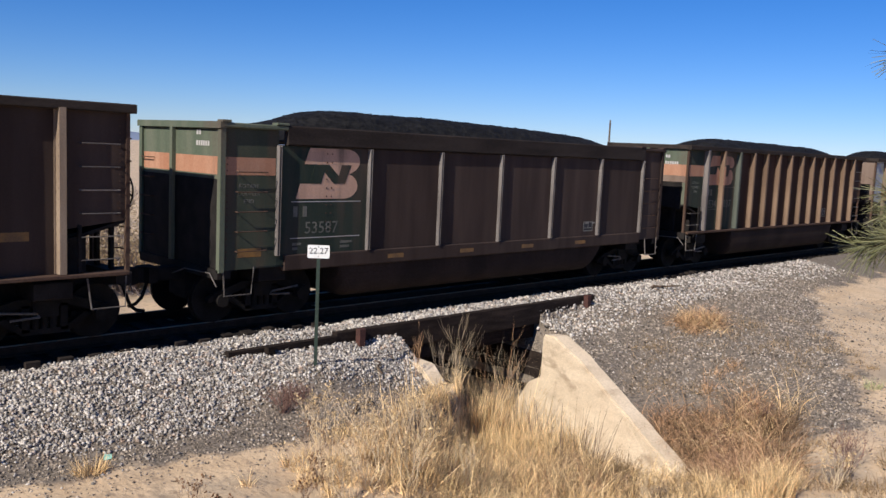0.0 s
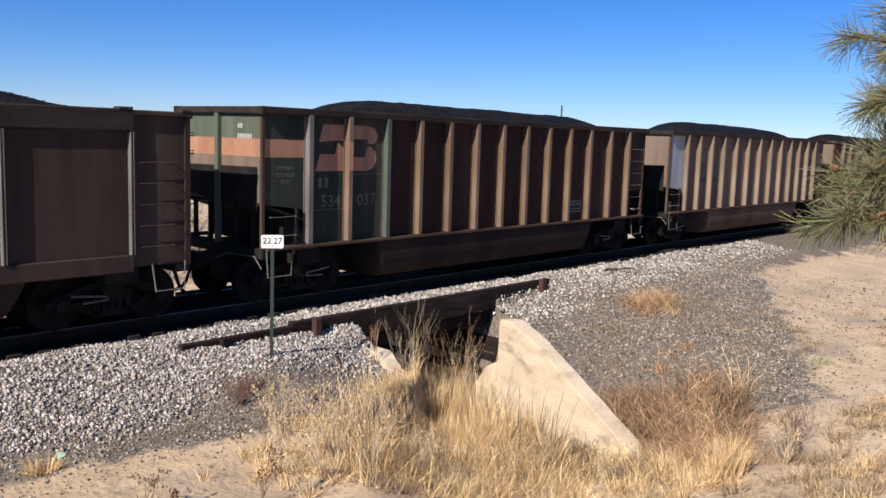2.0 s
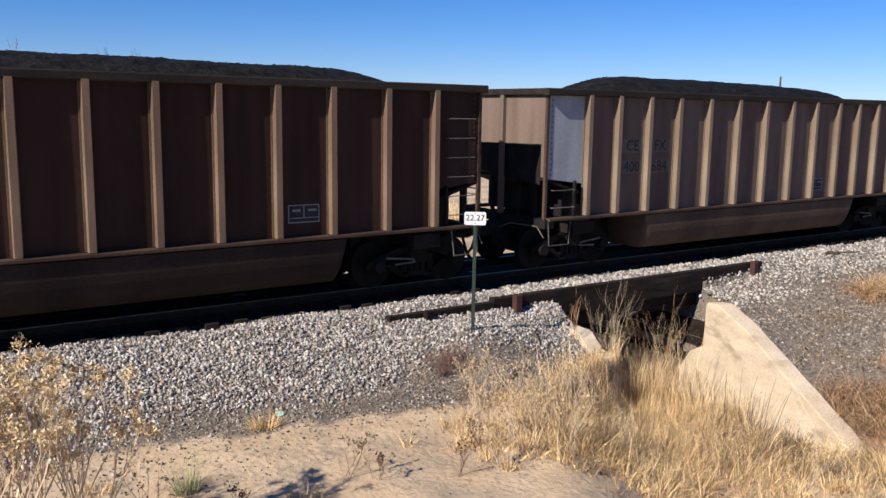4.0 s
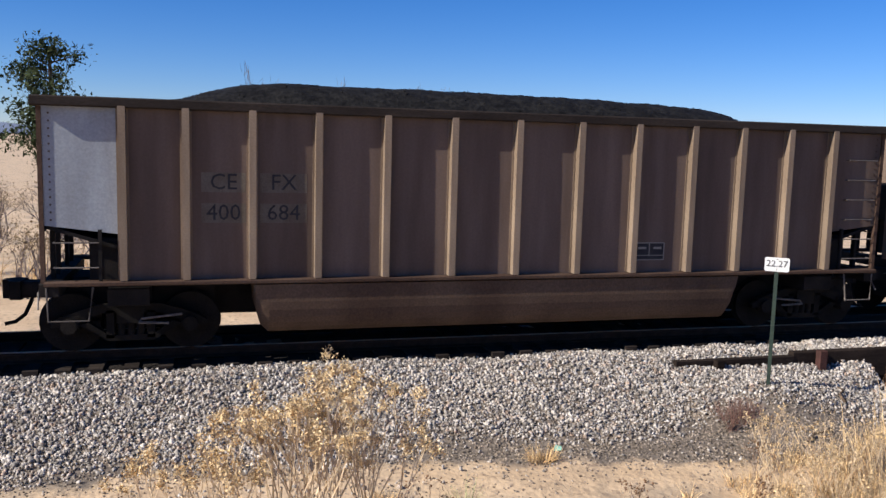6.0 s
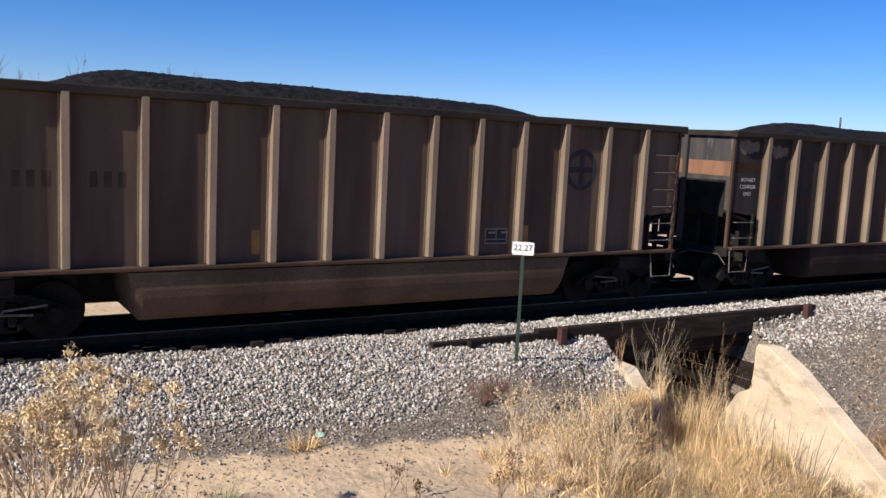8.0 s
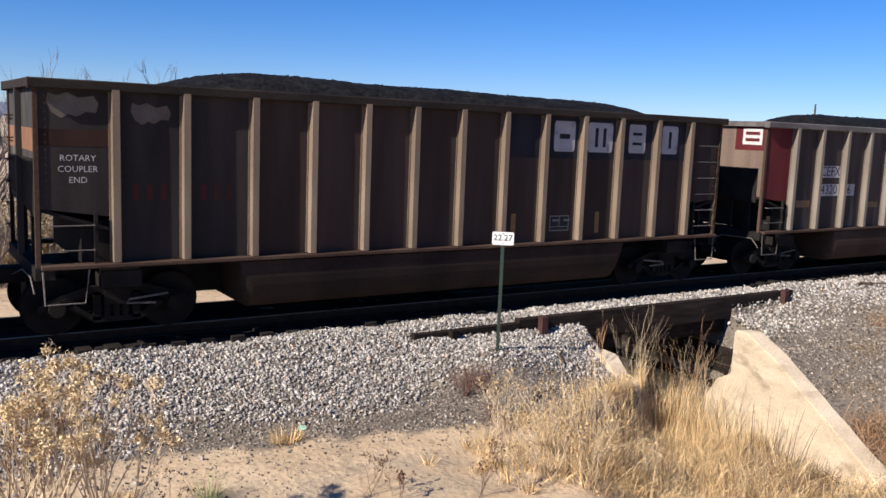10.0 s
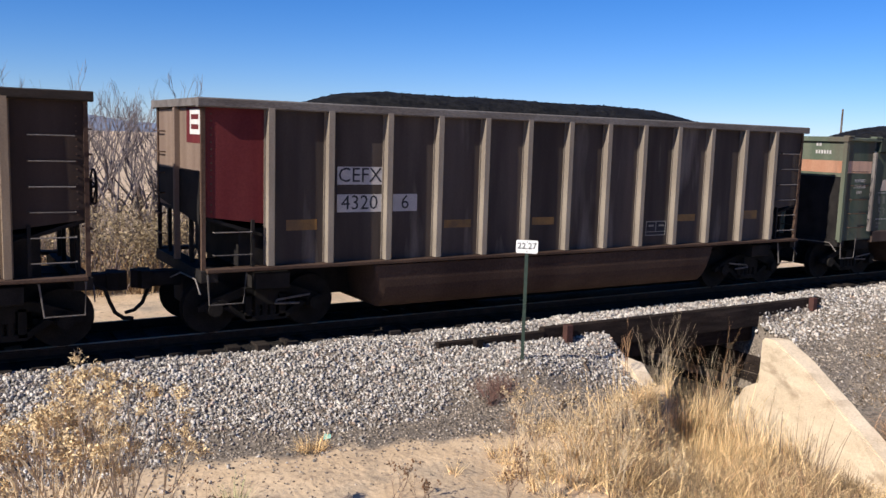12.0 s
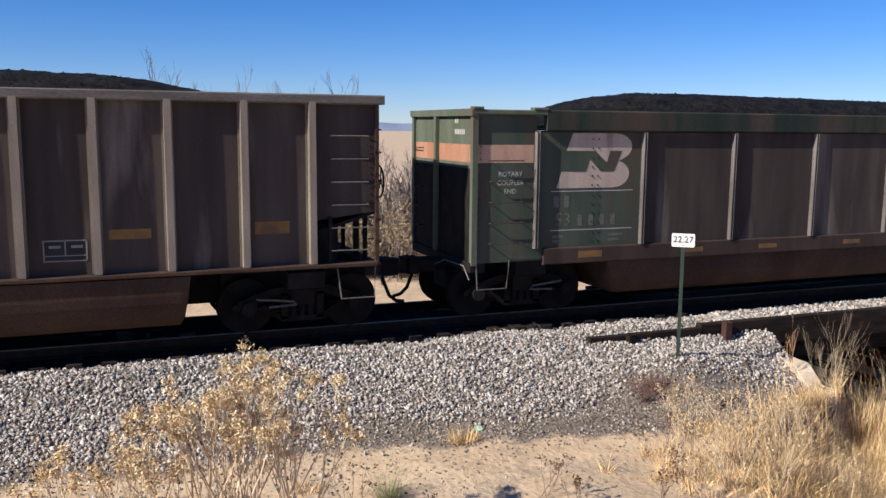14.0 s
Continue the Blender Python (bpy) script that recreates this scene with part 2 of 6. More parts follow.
def ground_material():
    """Tan sand with grey gravel where the sheet's gravel weight says so."""
    m = bpy.data.materials.new("sandy soil and gravel")
    m.use_nodes = True
    n, l = m.node_tree.nodes, m.node_tree.links
    b = n["Principled BSDF"]
    tc = n.new("ShaderNodeTexCoord")

    def tex(s, detail=6.0):
        t = n.new("ShaderNodeTexNoise")
        t.inputs["Scale"].default_value, t.inputs["Detail"].default_value = s, detail
        l.new(tc.outputs["Object"], t.inputs["Vector"])
        return t.outputs["Fac"]

    def mixed(fac, a, c, lo, hi):
        r = n.new("ShaderNodeMapRange")
        r.inputs["From Min"].default_value, r.inputs["From Max"].default_value = lo, hi
        l.new(fac, r.inputs["Value"])
        x = n.new("ShaderNodeMix")
        x.data_type = "RGBA"
        l.new(r.outputs[0], x.inputs[0])
        for sock, val in ((x.inputs[6], a), (x.inputs[7], c)):
            if isinstance(val, bpy.types.NodeSocket):
                l.new(val, sock)
            else:
                sock.default_value = (*val, 1)
        return x.outputs[2]

    sand = mixed(tex(1.1), (0.52, 0.375, 0.24), (0.63, 0.475, 0.32), 0.35, 0.65)
    sand = mixed(tex(9.0, 8.0), sand, (0.33, 0.24, 0.165), 0.54, 0.7)
    sand = mixed(tex(0.55, 9.0), sand, (0.36, 0.28, 0.2), 0.52, 0.66)
    vor = n.new("ShaderNodeTexVoronoi")
    vor.inputs["Scale"].default_value = 28
    l.new(tc.outputs["Object"], vor.inputs["Vector"])
    sep = n.new("ShaderNodeSeparateColor")
    l.new(vor.outputs["Color"], sep.inputs[0])
    grav = mixed(sep.outputs[0], (0.062, 0.05, 0.04), (0.27, 0.222, 0.178), 0.0, 1.0)
    grav = mixed(tex(1.7), grav, (0.16, 0.13, 0.105), 0.4, 0.75)
    at = n.new("ShaderNodeAttribute")
    at.attribute_name = "gravel"
    add = n.new("ShaderNodeMath")
    add.operation = "ADD"
    l.new(at.outputs["Fac"], add.inputs[0])
    half = n.new("ShaderNodeMapRange")
    half.inputs["To Min"].default_value, half.inputs["To Max"].default_value = -1.1, 1.1
    l.new(tex(1.3, 9.0), half.inputs["Value"])
    l.new(half.outputs[0], add.inputs[1])
    l.new(mixed(add.outputs[0], sand, grav, 0.3, 0.7), b.inputs["Base Color"])
    b.inputs["Roughness"].default_value = 0.95
    bp = n.new("ShaderNodeBump")
    bp.inputs["Strength"].default_value, bp.inputs["Distance"].default_value = 0.65, 0.045
    l.new(tex(11.0, 10.0), bp.inputs["Height"])
    l.new(bp.outputs[0], b.inputs["Normal"])
    return m


M_GROUND = ground_material()

# ---- mesh tools ----


class Shape:
    """Collects boxes, prisms and tubes into one mesh."""

    def __init__(self):
        self.v, self.f = [], []

    def add(self, verts, faces):
        o = len(self.v)
        self.v += [tuple(p) for p in verts]
        self.f += [tuple(o + i for i in q) for q in faces]
        return self

    def box(self, x0, x1, y0, y1, z0, z1):
        return self.add([(x0, y0, z0), (x1, y0, z0), (x1, y1, z0), (x0, y1, z0), (x0, y0, z1), (x1, y0, z1), (x1, y1, z1), (x0, y1, z1)],
                        [(0, 3, 2, 1), (4, 5, 6, 7), (0, 1, 5, 4), (1, 2, 6, 5), (2, 3, 7, 6), (3, 0, 4, 7)])

    def bevel_box(self, x0, x1, y0, y1, z0, z1, b=0.01):
        """A box with its upright and lying edges along x chamfered."""
        pts = [(y0 + b, z0), (y1 - b, z0), (y1, z0 + b), (y1, z1 - b), (y1 - b, z1), (y0 + b, z1), (y0, z1 - b), (y0, z0 + b)]
        return self.prism(pts, "x", x0, x1)

    def prism(self, pts, axis, a, b):
        """A polygon drawn out along an axis: pts are (y, z) for x, (x, z) for y, (x, y) for z."""
        put = {"x": lambda p, c: (c, p[0], p[1]), "y": lambda p, c: (p[0], c, p[1]), "z": lambda p, c: (p[0], p[1], c)}[axis]
        k = len(pts)
        vs = [put(p, a) for p in pts] + [put(p, b) for p in pts]
        return self.add(vs, [tuple(range(k))[::-1], tuple(range(k, 2 * k))] + [(i, (i + 1) % k, k + (i + 1) % k, k + i) for i in range(k)])

    def tube(self, path, r, n=6, r_end=None):
        path = [Vector(p) for p in path]
        vs, fs, up = [], [], Vector((0.31, 0.2, 0.93))
        for i, p in enumerate(path):
            d = (path[min(i + 1, len(path) - 1)] - path[max(i - 1, 0)]).normalized()
            side = d.cross(up)
            side = side.normalized() if side.length > 1e-3 else d.orthogonal().normalized()
            o = d.cross(side)
            rr = r if r_end is None else r + (r_end - r) * i / (len(path) - 1)
            vs += [p + rr * (math.cos(2 * math.pi * k / n) * side + math.sin(2 * math.pi * k / n) * o) for k in range(n)]
        for i in range(len(path) - 1):
            fs += [(i * n + k, i * n + (k + 1) % n, (i + 1) * n + (k + 1) % n, (i + 1) * n + k) for k in range(n)]
        fs += [tuple(range(n))[::-1], tuple(range((len(path) - 1) * n, len(path) * n))]
        return self.add(vs, fs)

    def disc(self, c, axis, r, w, n=20, r2=None):
        """A wheel or cap: a cylinder of width w on an axis; r2: radius of its other end."""
        r2 = r if r2 is None else r2
        cir = [(math.cos(2 * math.pi * k / n), math.sin(2 * math.pi * k / n)) for k in range(n)]
        put = {"y": lambda a, b, h: (c[0] + a, c[1] + h, c[2] + b), "x": lambda a, b, h: (c[0] + h, c[1] + a, c[2] + b), "z": lambda a, b, h: (c[0] + a, c[1] + b, c[2] + h)}[axis]
        vs = [put(a * r, b * r, -w / 2) for a, b in cir] + [put(a * r2, b * r2, w / 2) for a, b in cir]
        return self.add(vs, [tuple(range(n))[::-1], tuple(range(n, 2 * n))] + [(i, (i + 1) % n, n + (i + 1) % n, n + i) for i in range(n)])

    def mesh(self, name, mat, smooth=False):
        me = bpy.data.meshes.new(name)
        me.from_pydata(self.v, [], self.f)
        bm = bmesh.new()
        bm.from_mesh(me)
        bmesh.ops.recalc_face_normals(bm, faces=bm.faces)
        bm.to_mesh(me)
        bm.free()
        me.materials.append(mat)
        if smooth:
            me.shade_smooth()
        return me


def tri_mesh(name, verts, tris, mat, smooth=False):
    """A mesh from arrays of points and triangles."""
    verts, tris = np.asarray(verts, np.float32), np.asarray(tris, np.int32)
    me = bpy.data.meshes.new(name)
    me.vertices.add(len(verts))
    me.vertices.foreach_set("co", verts.ravel())
    me.loops.add(tris.size)
    me.loops.foreach_set("vertex_index", tris.ravel())
    me.polygons.add(len(tris))
    me.polygons.foreach_set("loop_start", np.arange(0, tris.size, 3, dtype=np.int32))
    me.update(calc_edges=True)
    me.validate()
    me.materials.append(mat)
    if smooth:
        me.shade_smooth()
    return me


def part(name, shape, mat, parent, label="", at=None, smooth=False):
    """One mesh object under a thing or a part."""
    ob = new(name, shape if isinstance(shape, bpy.types.Mesh) else shape.mesh(name, mat, smooth))
    ob.parent = parent
    if at is not None:
        ob.matrix_basis = at
    if label:
        ob["label"] = label
    return ob


def thing(name, shape, mat, label, category, group="", kind="", at=None, smooth=False):
    ob = new(name, shape if isinstance(shape, bpy.types.Mesh) or shape is None else shape.mesh(name, mat, smooth))
    if at is not None:
        ob.matrix_basis = at
    return tagged(ob, label, category, group, kind)


def text_mesh(body, size, mat, extrude=0.002):
    """Lettering in the built-in font, lying in the x-z plane and read from -y, centred."""
    cu = bpy.data.curves.new("lettering", "FONT")
    cu.body, cu.size, cu.extrude, cu.align_x, cu.align_y = body, size, extrude, "CENTER", "CENTER"
    cu.resolution_u = 2
    ob = bpy.data.objects.new("lettering", cu)
    scene.collection.objects.link(ob)
    bpy.context.view_layer.update()
    me = bpy.data.meshes.new_from_object(ob.evaluated_get(bpy.context.evaluated_depsgraph_get()))
    bpy.data.objects.remove(ob)
    me.transform(Matrix.Rotation(radians(90), 4, "X"))
    me.materials.clear()
    me.materials.append(mat)
    return me


def arcs(base, length, tilt, bend, width, seed=1, seg=4, out=None):
    """Thin tapering blades that bend over as they rise. base: (n, 3); the rest: (n,); returns points and triangles."""
    rng = np.random.default_rng(seed)
    k = len(base)
    az, tw = rng.uniform(0, 2 * np.pi, k), rng.uniform(0, 2 * np.pi, k)
    if out is not None:
        az = out + rng.normal(0, 0.7, k)
    w = np.stack([np.cos(tw), np.sin(tw), np.zeros(k)], 1) * width[:, None] / 2
    p, rows = base.copy(), []
    for j in range(seg + 1):
        f = 1 - 0.75 * j / seg
        rows += [p - w * f, p + w * f]
        th = np.minimum(tilt + bend * (j + 0.5) / seg, 2.5)
        az = az + rng.normal(0, 0.16, k)
        p = p + np.stack([np.sin(th) * np.cos(az), np.sin(th) * np.sin(az), np.cos(th)], 1) * (length / seg)[:, None]
    v = np.stack(rows, 1).reshape(-1, 3)
    o = np.arange(k)[:, None, None] * (2 * seg + 2)
    quads = np.array([t for j in range(seg) for t in ((2 * j, 2 * j + 1, 2 * j + 3), (2 * j, 2 * j + 3, 2 * j + 2))])
    return v, (o + quads).reshape(-1, 3)


def joined(pieces):
    vs, ts, o = [], [], 0
    for v, t in pieces:
        vs.append(v)
        ts.append(t + o)
        o += len(v)
    return np.concatenate(vs), np.concatenate(ts)


def stones(points, sizes, seed=1):
    """Broken stones: squashed angular lumps with uneven corners."""
    rng = np.random.default_rng(seed)
    iv = np.array([(a, b, c) for c in (-0.72, 0.72) for b in (-0.72, 0.72) for a in (-0.72, 0.72)])
    it = np.array([(0, 2, 3), (0, 3, 1), (4, 5, 7), (4, 7, 6), (0, 1, 5), (0, 5, 4), (2, 6, 7), (2, 7, 3), (0, 4, 6), (0, 6, 2), (1, 3, 7), (1, 7, 5)])
    k = len(points)
    v = iv[None] * rng.uniform(0.55, 1.35, (k, len(iv), 1)) * (rng.uniform(0.6, 1.25, (k, 1, 3)) * np.array([1.1, 1.0, 0.75])) * sizes[:, None, None]
    q = rng.normal(size=(k, 4))
    q /= np.linalg.norm(q, axis=1)[:, None]
    w, x, y, z = q.T
    rm = np.stack([np.stack([1 - 2 * (y * y + z * z), 2 * (x * y - z * w), 2 * (x * z + y * w)], 1),
                   np.stack([2 * (x * y + z * w), 1 - 2 * (x * x + z * z), 2 * (y * z - x * w)], 1),
                   np.stack([2 * (x * z - y * w), 2 * (y * z + x * w), 1 - 2 * (x * x + y * y)], 1)], 1)
    v = np.einsum("kij,knj->kni", rm, v) + points[:, None, :]
    return v.reshape(-1, 3), (it[None] + np.arange(k)[:, None, None] * len(iv)).reshape(-1, 3)


# ---- ground ----


def step(a, b, v):
    s = np.clip((v - a) / (b - a), 0, 1)
    return s * s * (3 - 2 * s)


def wave(x, y, s, seed=0.0):
    return (np.sin(x * s + 1.3 * seed + 1.7 * np.sin(y * s * 0.7 + seed)) + np.sin(y * s * 1.1 + 2.1 * seed + 1.3 * np.sin(x * s * 0.8))) * 0.5


def ground_z(x, y):
    """Height of the ground: embankment, gully, the bank that the camera stands on, the far plain."""
    x, y = np.asarray(x, float), np.asarray(y, float)
    right = step(16.5, 22.0, x)
    toe_y, toe_z = 11.4 - 1.6 * right, -1.02 + 0.25 * right
    s = np.clip((13.4 - y) / (13.4 - toe_y), 0, 1)
    z = np.where(y > toe_y, -0.25 + (toe_z + 0.25) * s, toe_z - 0.14 * np.clip((toe_y - y) / 3.0, 0, 1))
    z = np.where(y > 16.8, -0.25 - 0.9 * step(16.8, 19.0, y), z)
    z = z - 2.5 * step(40, 160, np.abs(y - 15)) - 6 * step(200, 900, y)
    # mound round the sign post
    z = z + 0.36 * np.exp(-((x - 9.25) / 1.15) ** 2 - ((y - 11.95) / 0.65) ** 2)
    # fill held by the wing wall
    wall_x = np.where(y > 12.0, 15.55, 15.75 + 0.356 * (y - 12.0))
    wall_z = np.interp(y, [5.5, 7.3, 8.1, 9.4, 10.6, 11.6, 12.95], [-1.7, -2.4, -2.2, -1.68, -1.14, -0.85, -0.78])
    w = np.exp(-(np.clip(x - wall_x, 0, 50) / 2.3) ** 2) * (1 - step(12.93, 13.03, y)) * step(4.5, 7.0, y) * (x > wall_x - 1)
    z = z * (1 - w) + np.minimum(wall_z, z) * w
    # gravel lies lower against the small wing wall
    z = z - 0.2 * np.exp(-((x - 11.55) / 0.5) ** 2) * step(11.0, 11.7, y) * (1 - step(12.3, 12.8, y))
    z = z - 0.08 * np.exp(-((x - 11.0) / 0.65) ** 2 - ((y - 12.8) / 0.4) ** 2)
    # gully: runs out from under the bridge towards the camera
    under = y > 12.02
    left = np.where(under, 11.95, 11.95 - 0.62 * np.clip(11.1 - y, 0, 7))
    rgt = np.where(under, 16.58, np.where(y > 7.4, wall_x - 0.1, 14.0 - 0.25 * (7.4 - y)))
    soft_l = np.where(y > 11.0, 0.06, 0.06 + 2.4 * step(11.0, 9.6, y))
    soft_r = np.where(y > 7.4, 0.06, 2.4)
    deep = step(12.5, 13.6, x)
    floor = np.interp(y, [2.0, 5.0, 7.0, 9.0, 11.5], [-1.2, -1.5, -1.85, -2.0, -2.5]) * (1 - deep) + np.interp(y, [2.0, 5.0, 7.0, 9.0, 11.5], [-1.2, -1.55, -2.3, -2.85, -3.15]) * deep
    inside = step(left - soft_l, left, x) * (1 - step(rgt, rgt + soft_r, x)) * (y < 18.5)
    z = z * (1 - inside) + np.minimum(z, floor) * inside
    # bank under the camera and along the near side
    low = 1 - 0.85 * step(5, 12.5, x)
    z = z + low * (1.83 * (1 - step(0.2, 5.6 - 1.2 * step(4, 14, x), y)) + 1.0 * (1 - step(0.2, 5.0, y)))
    small = np.clip(1.2 - np.hypot(x - 10, y - 10) / 40, 0.15, 1)
    return z + (0.025 * wave(x, y, 2.3) + 0.03 * wave(x, y, 0.9, 2.0) + 0.012 * wave(x, y, 6.1, 1.0)) * small


def gravel_weight(x, y):
    right = step(14.0, 17.0, x)
    g_left = step(-0.5, 0.4, y - np.minimum(11.4, 11.85 - 0.19 * x)) + 0.15 * step(9.0, 10.4, y)
    edge = 5.2 + 0.52 * (x - 16.9)
    g_right = step(-0.7, 0.7, y - np.clip(edge, 3.3, 11.0))
    g = g_left * (1 - right) + g_right * right
    g = g * (1 - step(10.5, 12.0, x) * (1 - step(14.0, 15.5, x)) * (y < 11.5))
    return np.clip(np.where(y < 17.6, g, 0.05), 0, 1)


def spread(lo, fine_lo, fine_hi, hi, fine_step):
    """Grid lines: close together in the middle, growing apart outwards."""
    mid = list(np.arange(fine_lo, fine_hi + 1e-6, fine_step))
    out, s, p = [], fine_step, fine_hi
    while p < hi:
        s *= 1.25
        p += s
        out.append(p)
    low, s, p = [], fine_step, fine_lo
    while p > lo:
        s *= 1.25
        p -= s
        low.append(p)
    return np.array(low[::-1] + mid + out)


gx, gy = spread(-2600, -6, 30, 2600, 0.09), spread(-2600, -2, 20, 2600, 0.09)
xx, yy = np.meshgrid(gx, gy, indexing="ij")
gv = np.stack([xx, yy, ground_z(xx, yy)], 2).reshape(-1, 3)
idx = np.arange(len(gx) * len(gy)).reshape(len(gx), len(gy))
a, b, c, d = idx[:-1, :-1].ravel(), idx[1:, :-1].ravel(), idx[1:, 1:].ravel(), idx[:-1, 1:].ravel()
g_mesh = tri_mesh("ground", gv, np.concatenate([np.stack([a, b, c], 1), np.stack([a, c, d], 1)]), M_GROUND, True)
attr = g_mesh.attributes.new("gravel", "FLOAT", "POINT")
attr.data.foreach_set("value", gravel_weight(gv[:, 0], gv[:, 1]).astype(np.float32))
thing("ground", g_mesh, None, "tan sandy soil with grey gravel beside the railway", "ground", kind="structure")

# ---- track ----
TRACK_Y = 15.1
rail_profile = [(-0.07, -0.17), (0.07, -0.17), (0.07, -0.155), (0.012, -0.135), (0.012, -0.045), (0.036, -0.035), (0.036, -0.006), (-0.036, -0.006), (-0.036, -0.035), (-0.012, -0.045), (-0.012, -0.135), (-0.07, -0.155)]
for side in (-0.755, 0.755):
    rail = thing("rail", Shape().prism(rail_profile, "x", -120, 420), M_RAIL, "long rusty steel rail of the railway track", "rail", group="rails of the track", at=pose(0, TRACK_Y + side, 0))
    part("rail_head", Shape().prism([(-0.034, -0.0055), (0.034, -0.0055), (0.028, 0.0), (-0.028, 0.0)], "x", -120, 420), M_RAILTOP, rail, "polished bright running surface")
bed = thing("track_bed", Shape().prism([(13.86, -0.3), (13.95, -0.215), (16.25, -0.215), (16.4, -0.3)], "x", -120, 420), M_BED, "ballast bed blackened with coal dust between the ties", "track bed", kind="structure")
tie_mesh = Shape().bevel_box(-0.11, 0.11, -1.27, 1.27, -0.36, -0.175, 0.012).mesh("railway_tie", M_TIE)
rng = random.Random(4)
for i in range(-14, 130):
    if 10.9 < i * 0.5 < 18.4:
        continue
    tie = new("railway_tie", tie_mesh)
    tie.matrix_basis = pose(i * 0.5 + rng.uniform(-.03, .03), TRACK_Y + rng.uniform(-.05, .03), rng.uniform(-.008, .008), 0, 0, rng.uniform(-1, 1))
    tagged(tie, "dark creosoted timber railway tie in ballast", "railway tie", "ties of the track")

# ---- bridge over the gully ----


def bridge():
    b = thing("railway_bridge", None, None, "low dark timber railway bridge over a dry gully", "bridge", at=pose(0, 0, 0))
    # ballast curb timbers, near and far
    for y in (13.0, 17.05):
        part("curb_beam", Shape().bevel_box(10.35, 18.95, y, y + 0.16, -0.72, -0.2, 0.015), M_BEAM, b, "long dark weathered timber beam")
    part("deck", Shape().box(11.2, 18.3, 13.17, 17.04, -0.62, -0.34), M_BEAM, b, "timber deck under the ballast")
    for i, y in enumerate((13.3, 14.0, 14.4, 15.1, 15.8, 16.2, 16.8)):
        part("stringer", Shape().bevel_box(11.3, 18.2, y - 0.14, y + 0.14, -1.08, -0.63, 0.015), M_BEAM, b, "heavy square timber stringer")
    for x in (11.6, 16.95):
        part("cap", Shape().bevel_box(x - 0.16, x + 0.16, 12.75, 17.2, -1.4, -1.09, 0.015), M_BEAM, b, "heavy timber cap across the abutment")
    part("left_curb", Shape().bevel_box(7.95, 10.34, 12.98, 13.1, -0.5, -0.26, 0.012), M_BEAM, b, "lower dark timber holding the ballast")
    for x in (8.75, 10.87, 18.5):
        part("bridge_post", Shape().bevel_box(x - 0.07, x + 0.07, 12.84, 12.975, -1.6, -0.16 if x > 9 else -0.24, 0.012), M_PILE if x > 9 else M_BEAM, b, "rust red steel post" if x > 9 else "short weathered timber stake")
    return b


bridge()
bulkhead = thing("timber_bulkhead", Shape().box(16.72, 17.2, 12.6, 17.6, -3.3, -1.41), M_BEAM, "dark timber bulkhead under the railway bridge", "bulkhead", kind="structure")
for k in range(9):
    part("plank", Shape().bevel_box(16.6 + 0.02 * (k % 2), 16.715, 12.6, 17.6, -3.326 + 0.213 * k, -3.326 + 0.213 * k + 0.2, 0.012), M_BEAM, bulkhead)
for x0, x1 in ((11.3, 11.94),):
    thing("abutment", Shape().bevel_box(x0, x1, 12.35, 17.6, -3.4, -1.41, 0.03), M_CONCRETE, "old concrete abutment under the railway bridge", "abutment", kind="structure")


def wing_wall(p0, p1, outline, thick, label):
    """A slab that stands on the plan line p0-p1; outline: distance along it and height; thick: towards +x."""
    d = Vector((p1[0] - p0[0], p1[1] - p0[1], 0))
    d.normalize()
    nrm = Vector((-d.y, d.x, 0))
    if nrm.x * thick < 0:
        nrm = -nrm
    bm = bmesh.new()
    o = Vector((p0[0], p0[1], 0))
    front = [bm.verts.new(o + d * s + Vector((0, 0, z))) for s, z in outline]
    back = [bm.verts.new(v.co + nrm * abs(thick)) for v in front]
    k = len(front)
    bm.faces.new(front)
    bm.faces.new(back[::-1])
    for i in range(k):
        bm.faces.new((front[i], back[i], back[(i + 1) % k], front[(i + 1) % k]))
    bmesh.ops.recalc_face_normals(bm, faces=bm.faces)
    bmesh.ops.bevel(bm, geom=bm.edges[:], offset=0.035, segments=2, affect="EDGES")
    bmesh.ops.triangulate(bm, faces=bm.faces)
    bmesh.ops.subdivide_edges(bm, edges=[e for e in bm.edges if e.calc_length() > 0.3], cuts=5, use_grid_fill=True)
    for v in bm.verts:
        v.co += Vector((noise.noise(v.co * 2.1), noise.noise(v.co * 2.1 + Vector((9, 0, 0))), noise.noise(v.co * 2.1 + Vector((0, 9, 0))))) * 0.02
    me = bpy.data.meshes.new("wing_wall")
    bm.to_mesh(me)
    bm.free()
    me.materials.append(M_CONCRETE)
    return thing("wing_wall", me, None, label, "wing wall", group="concrete wing walls", kind="structure")


wing_wall((15.55, 12.0), (13.95, 7.5), [(0.0, -0.67), (0.45, -0.62), (1.48, -0.94), (2.79, -1.48), (4.12, -2.02), (5.1, -2.44), (5.1, -3.5), (-1.0, -3.5), (-0.95, -2.4), (-0.62, -1.96), (-0.05, -1.68)], 0.42, "sunlit sloping concrete wing wall beside the gully")
wing_wall((11.7, 12.3), (11.45, 10.7), [(-0.25, -0.84), (0.3, -0.82), (1.2, -1.42), (1.3, -1.7), (1.3, -3.2), (-0.25, -3.2)], 0.36, "small sloping concrete wing wall half buried in gravel")

# ---- sign ----


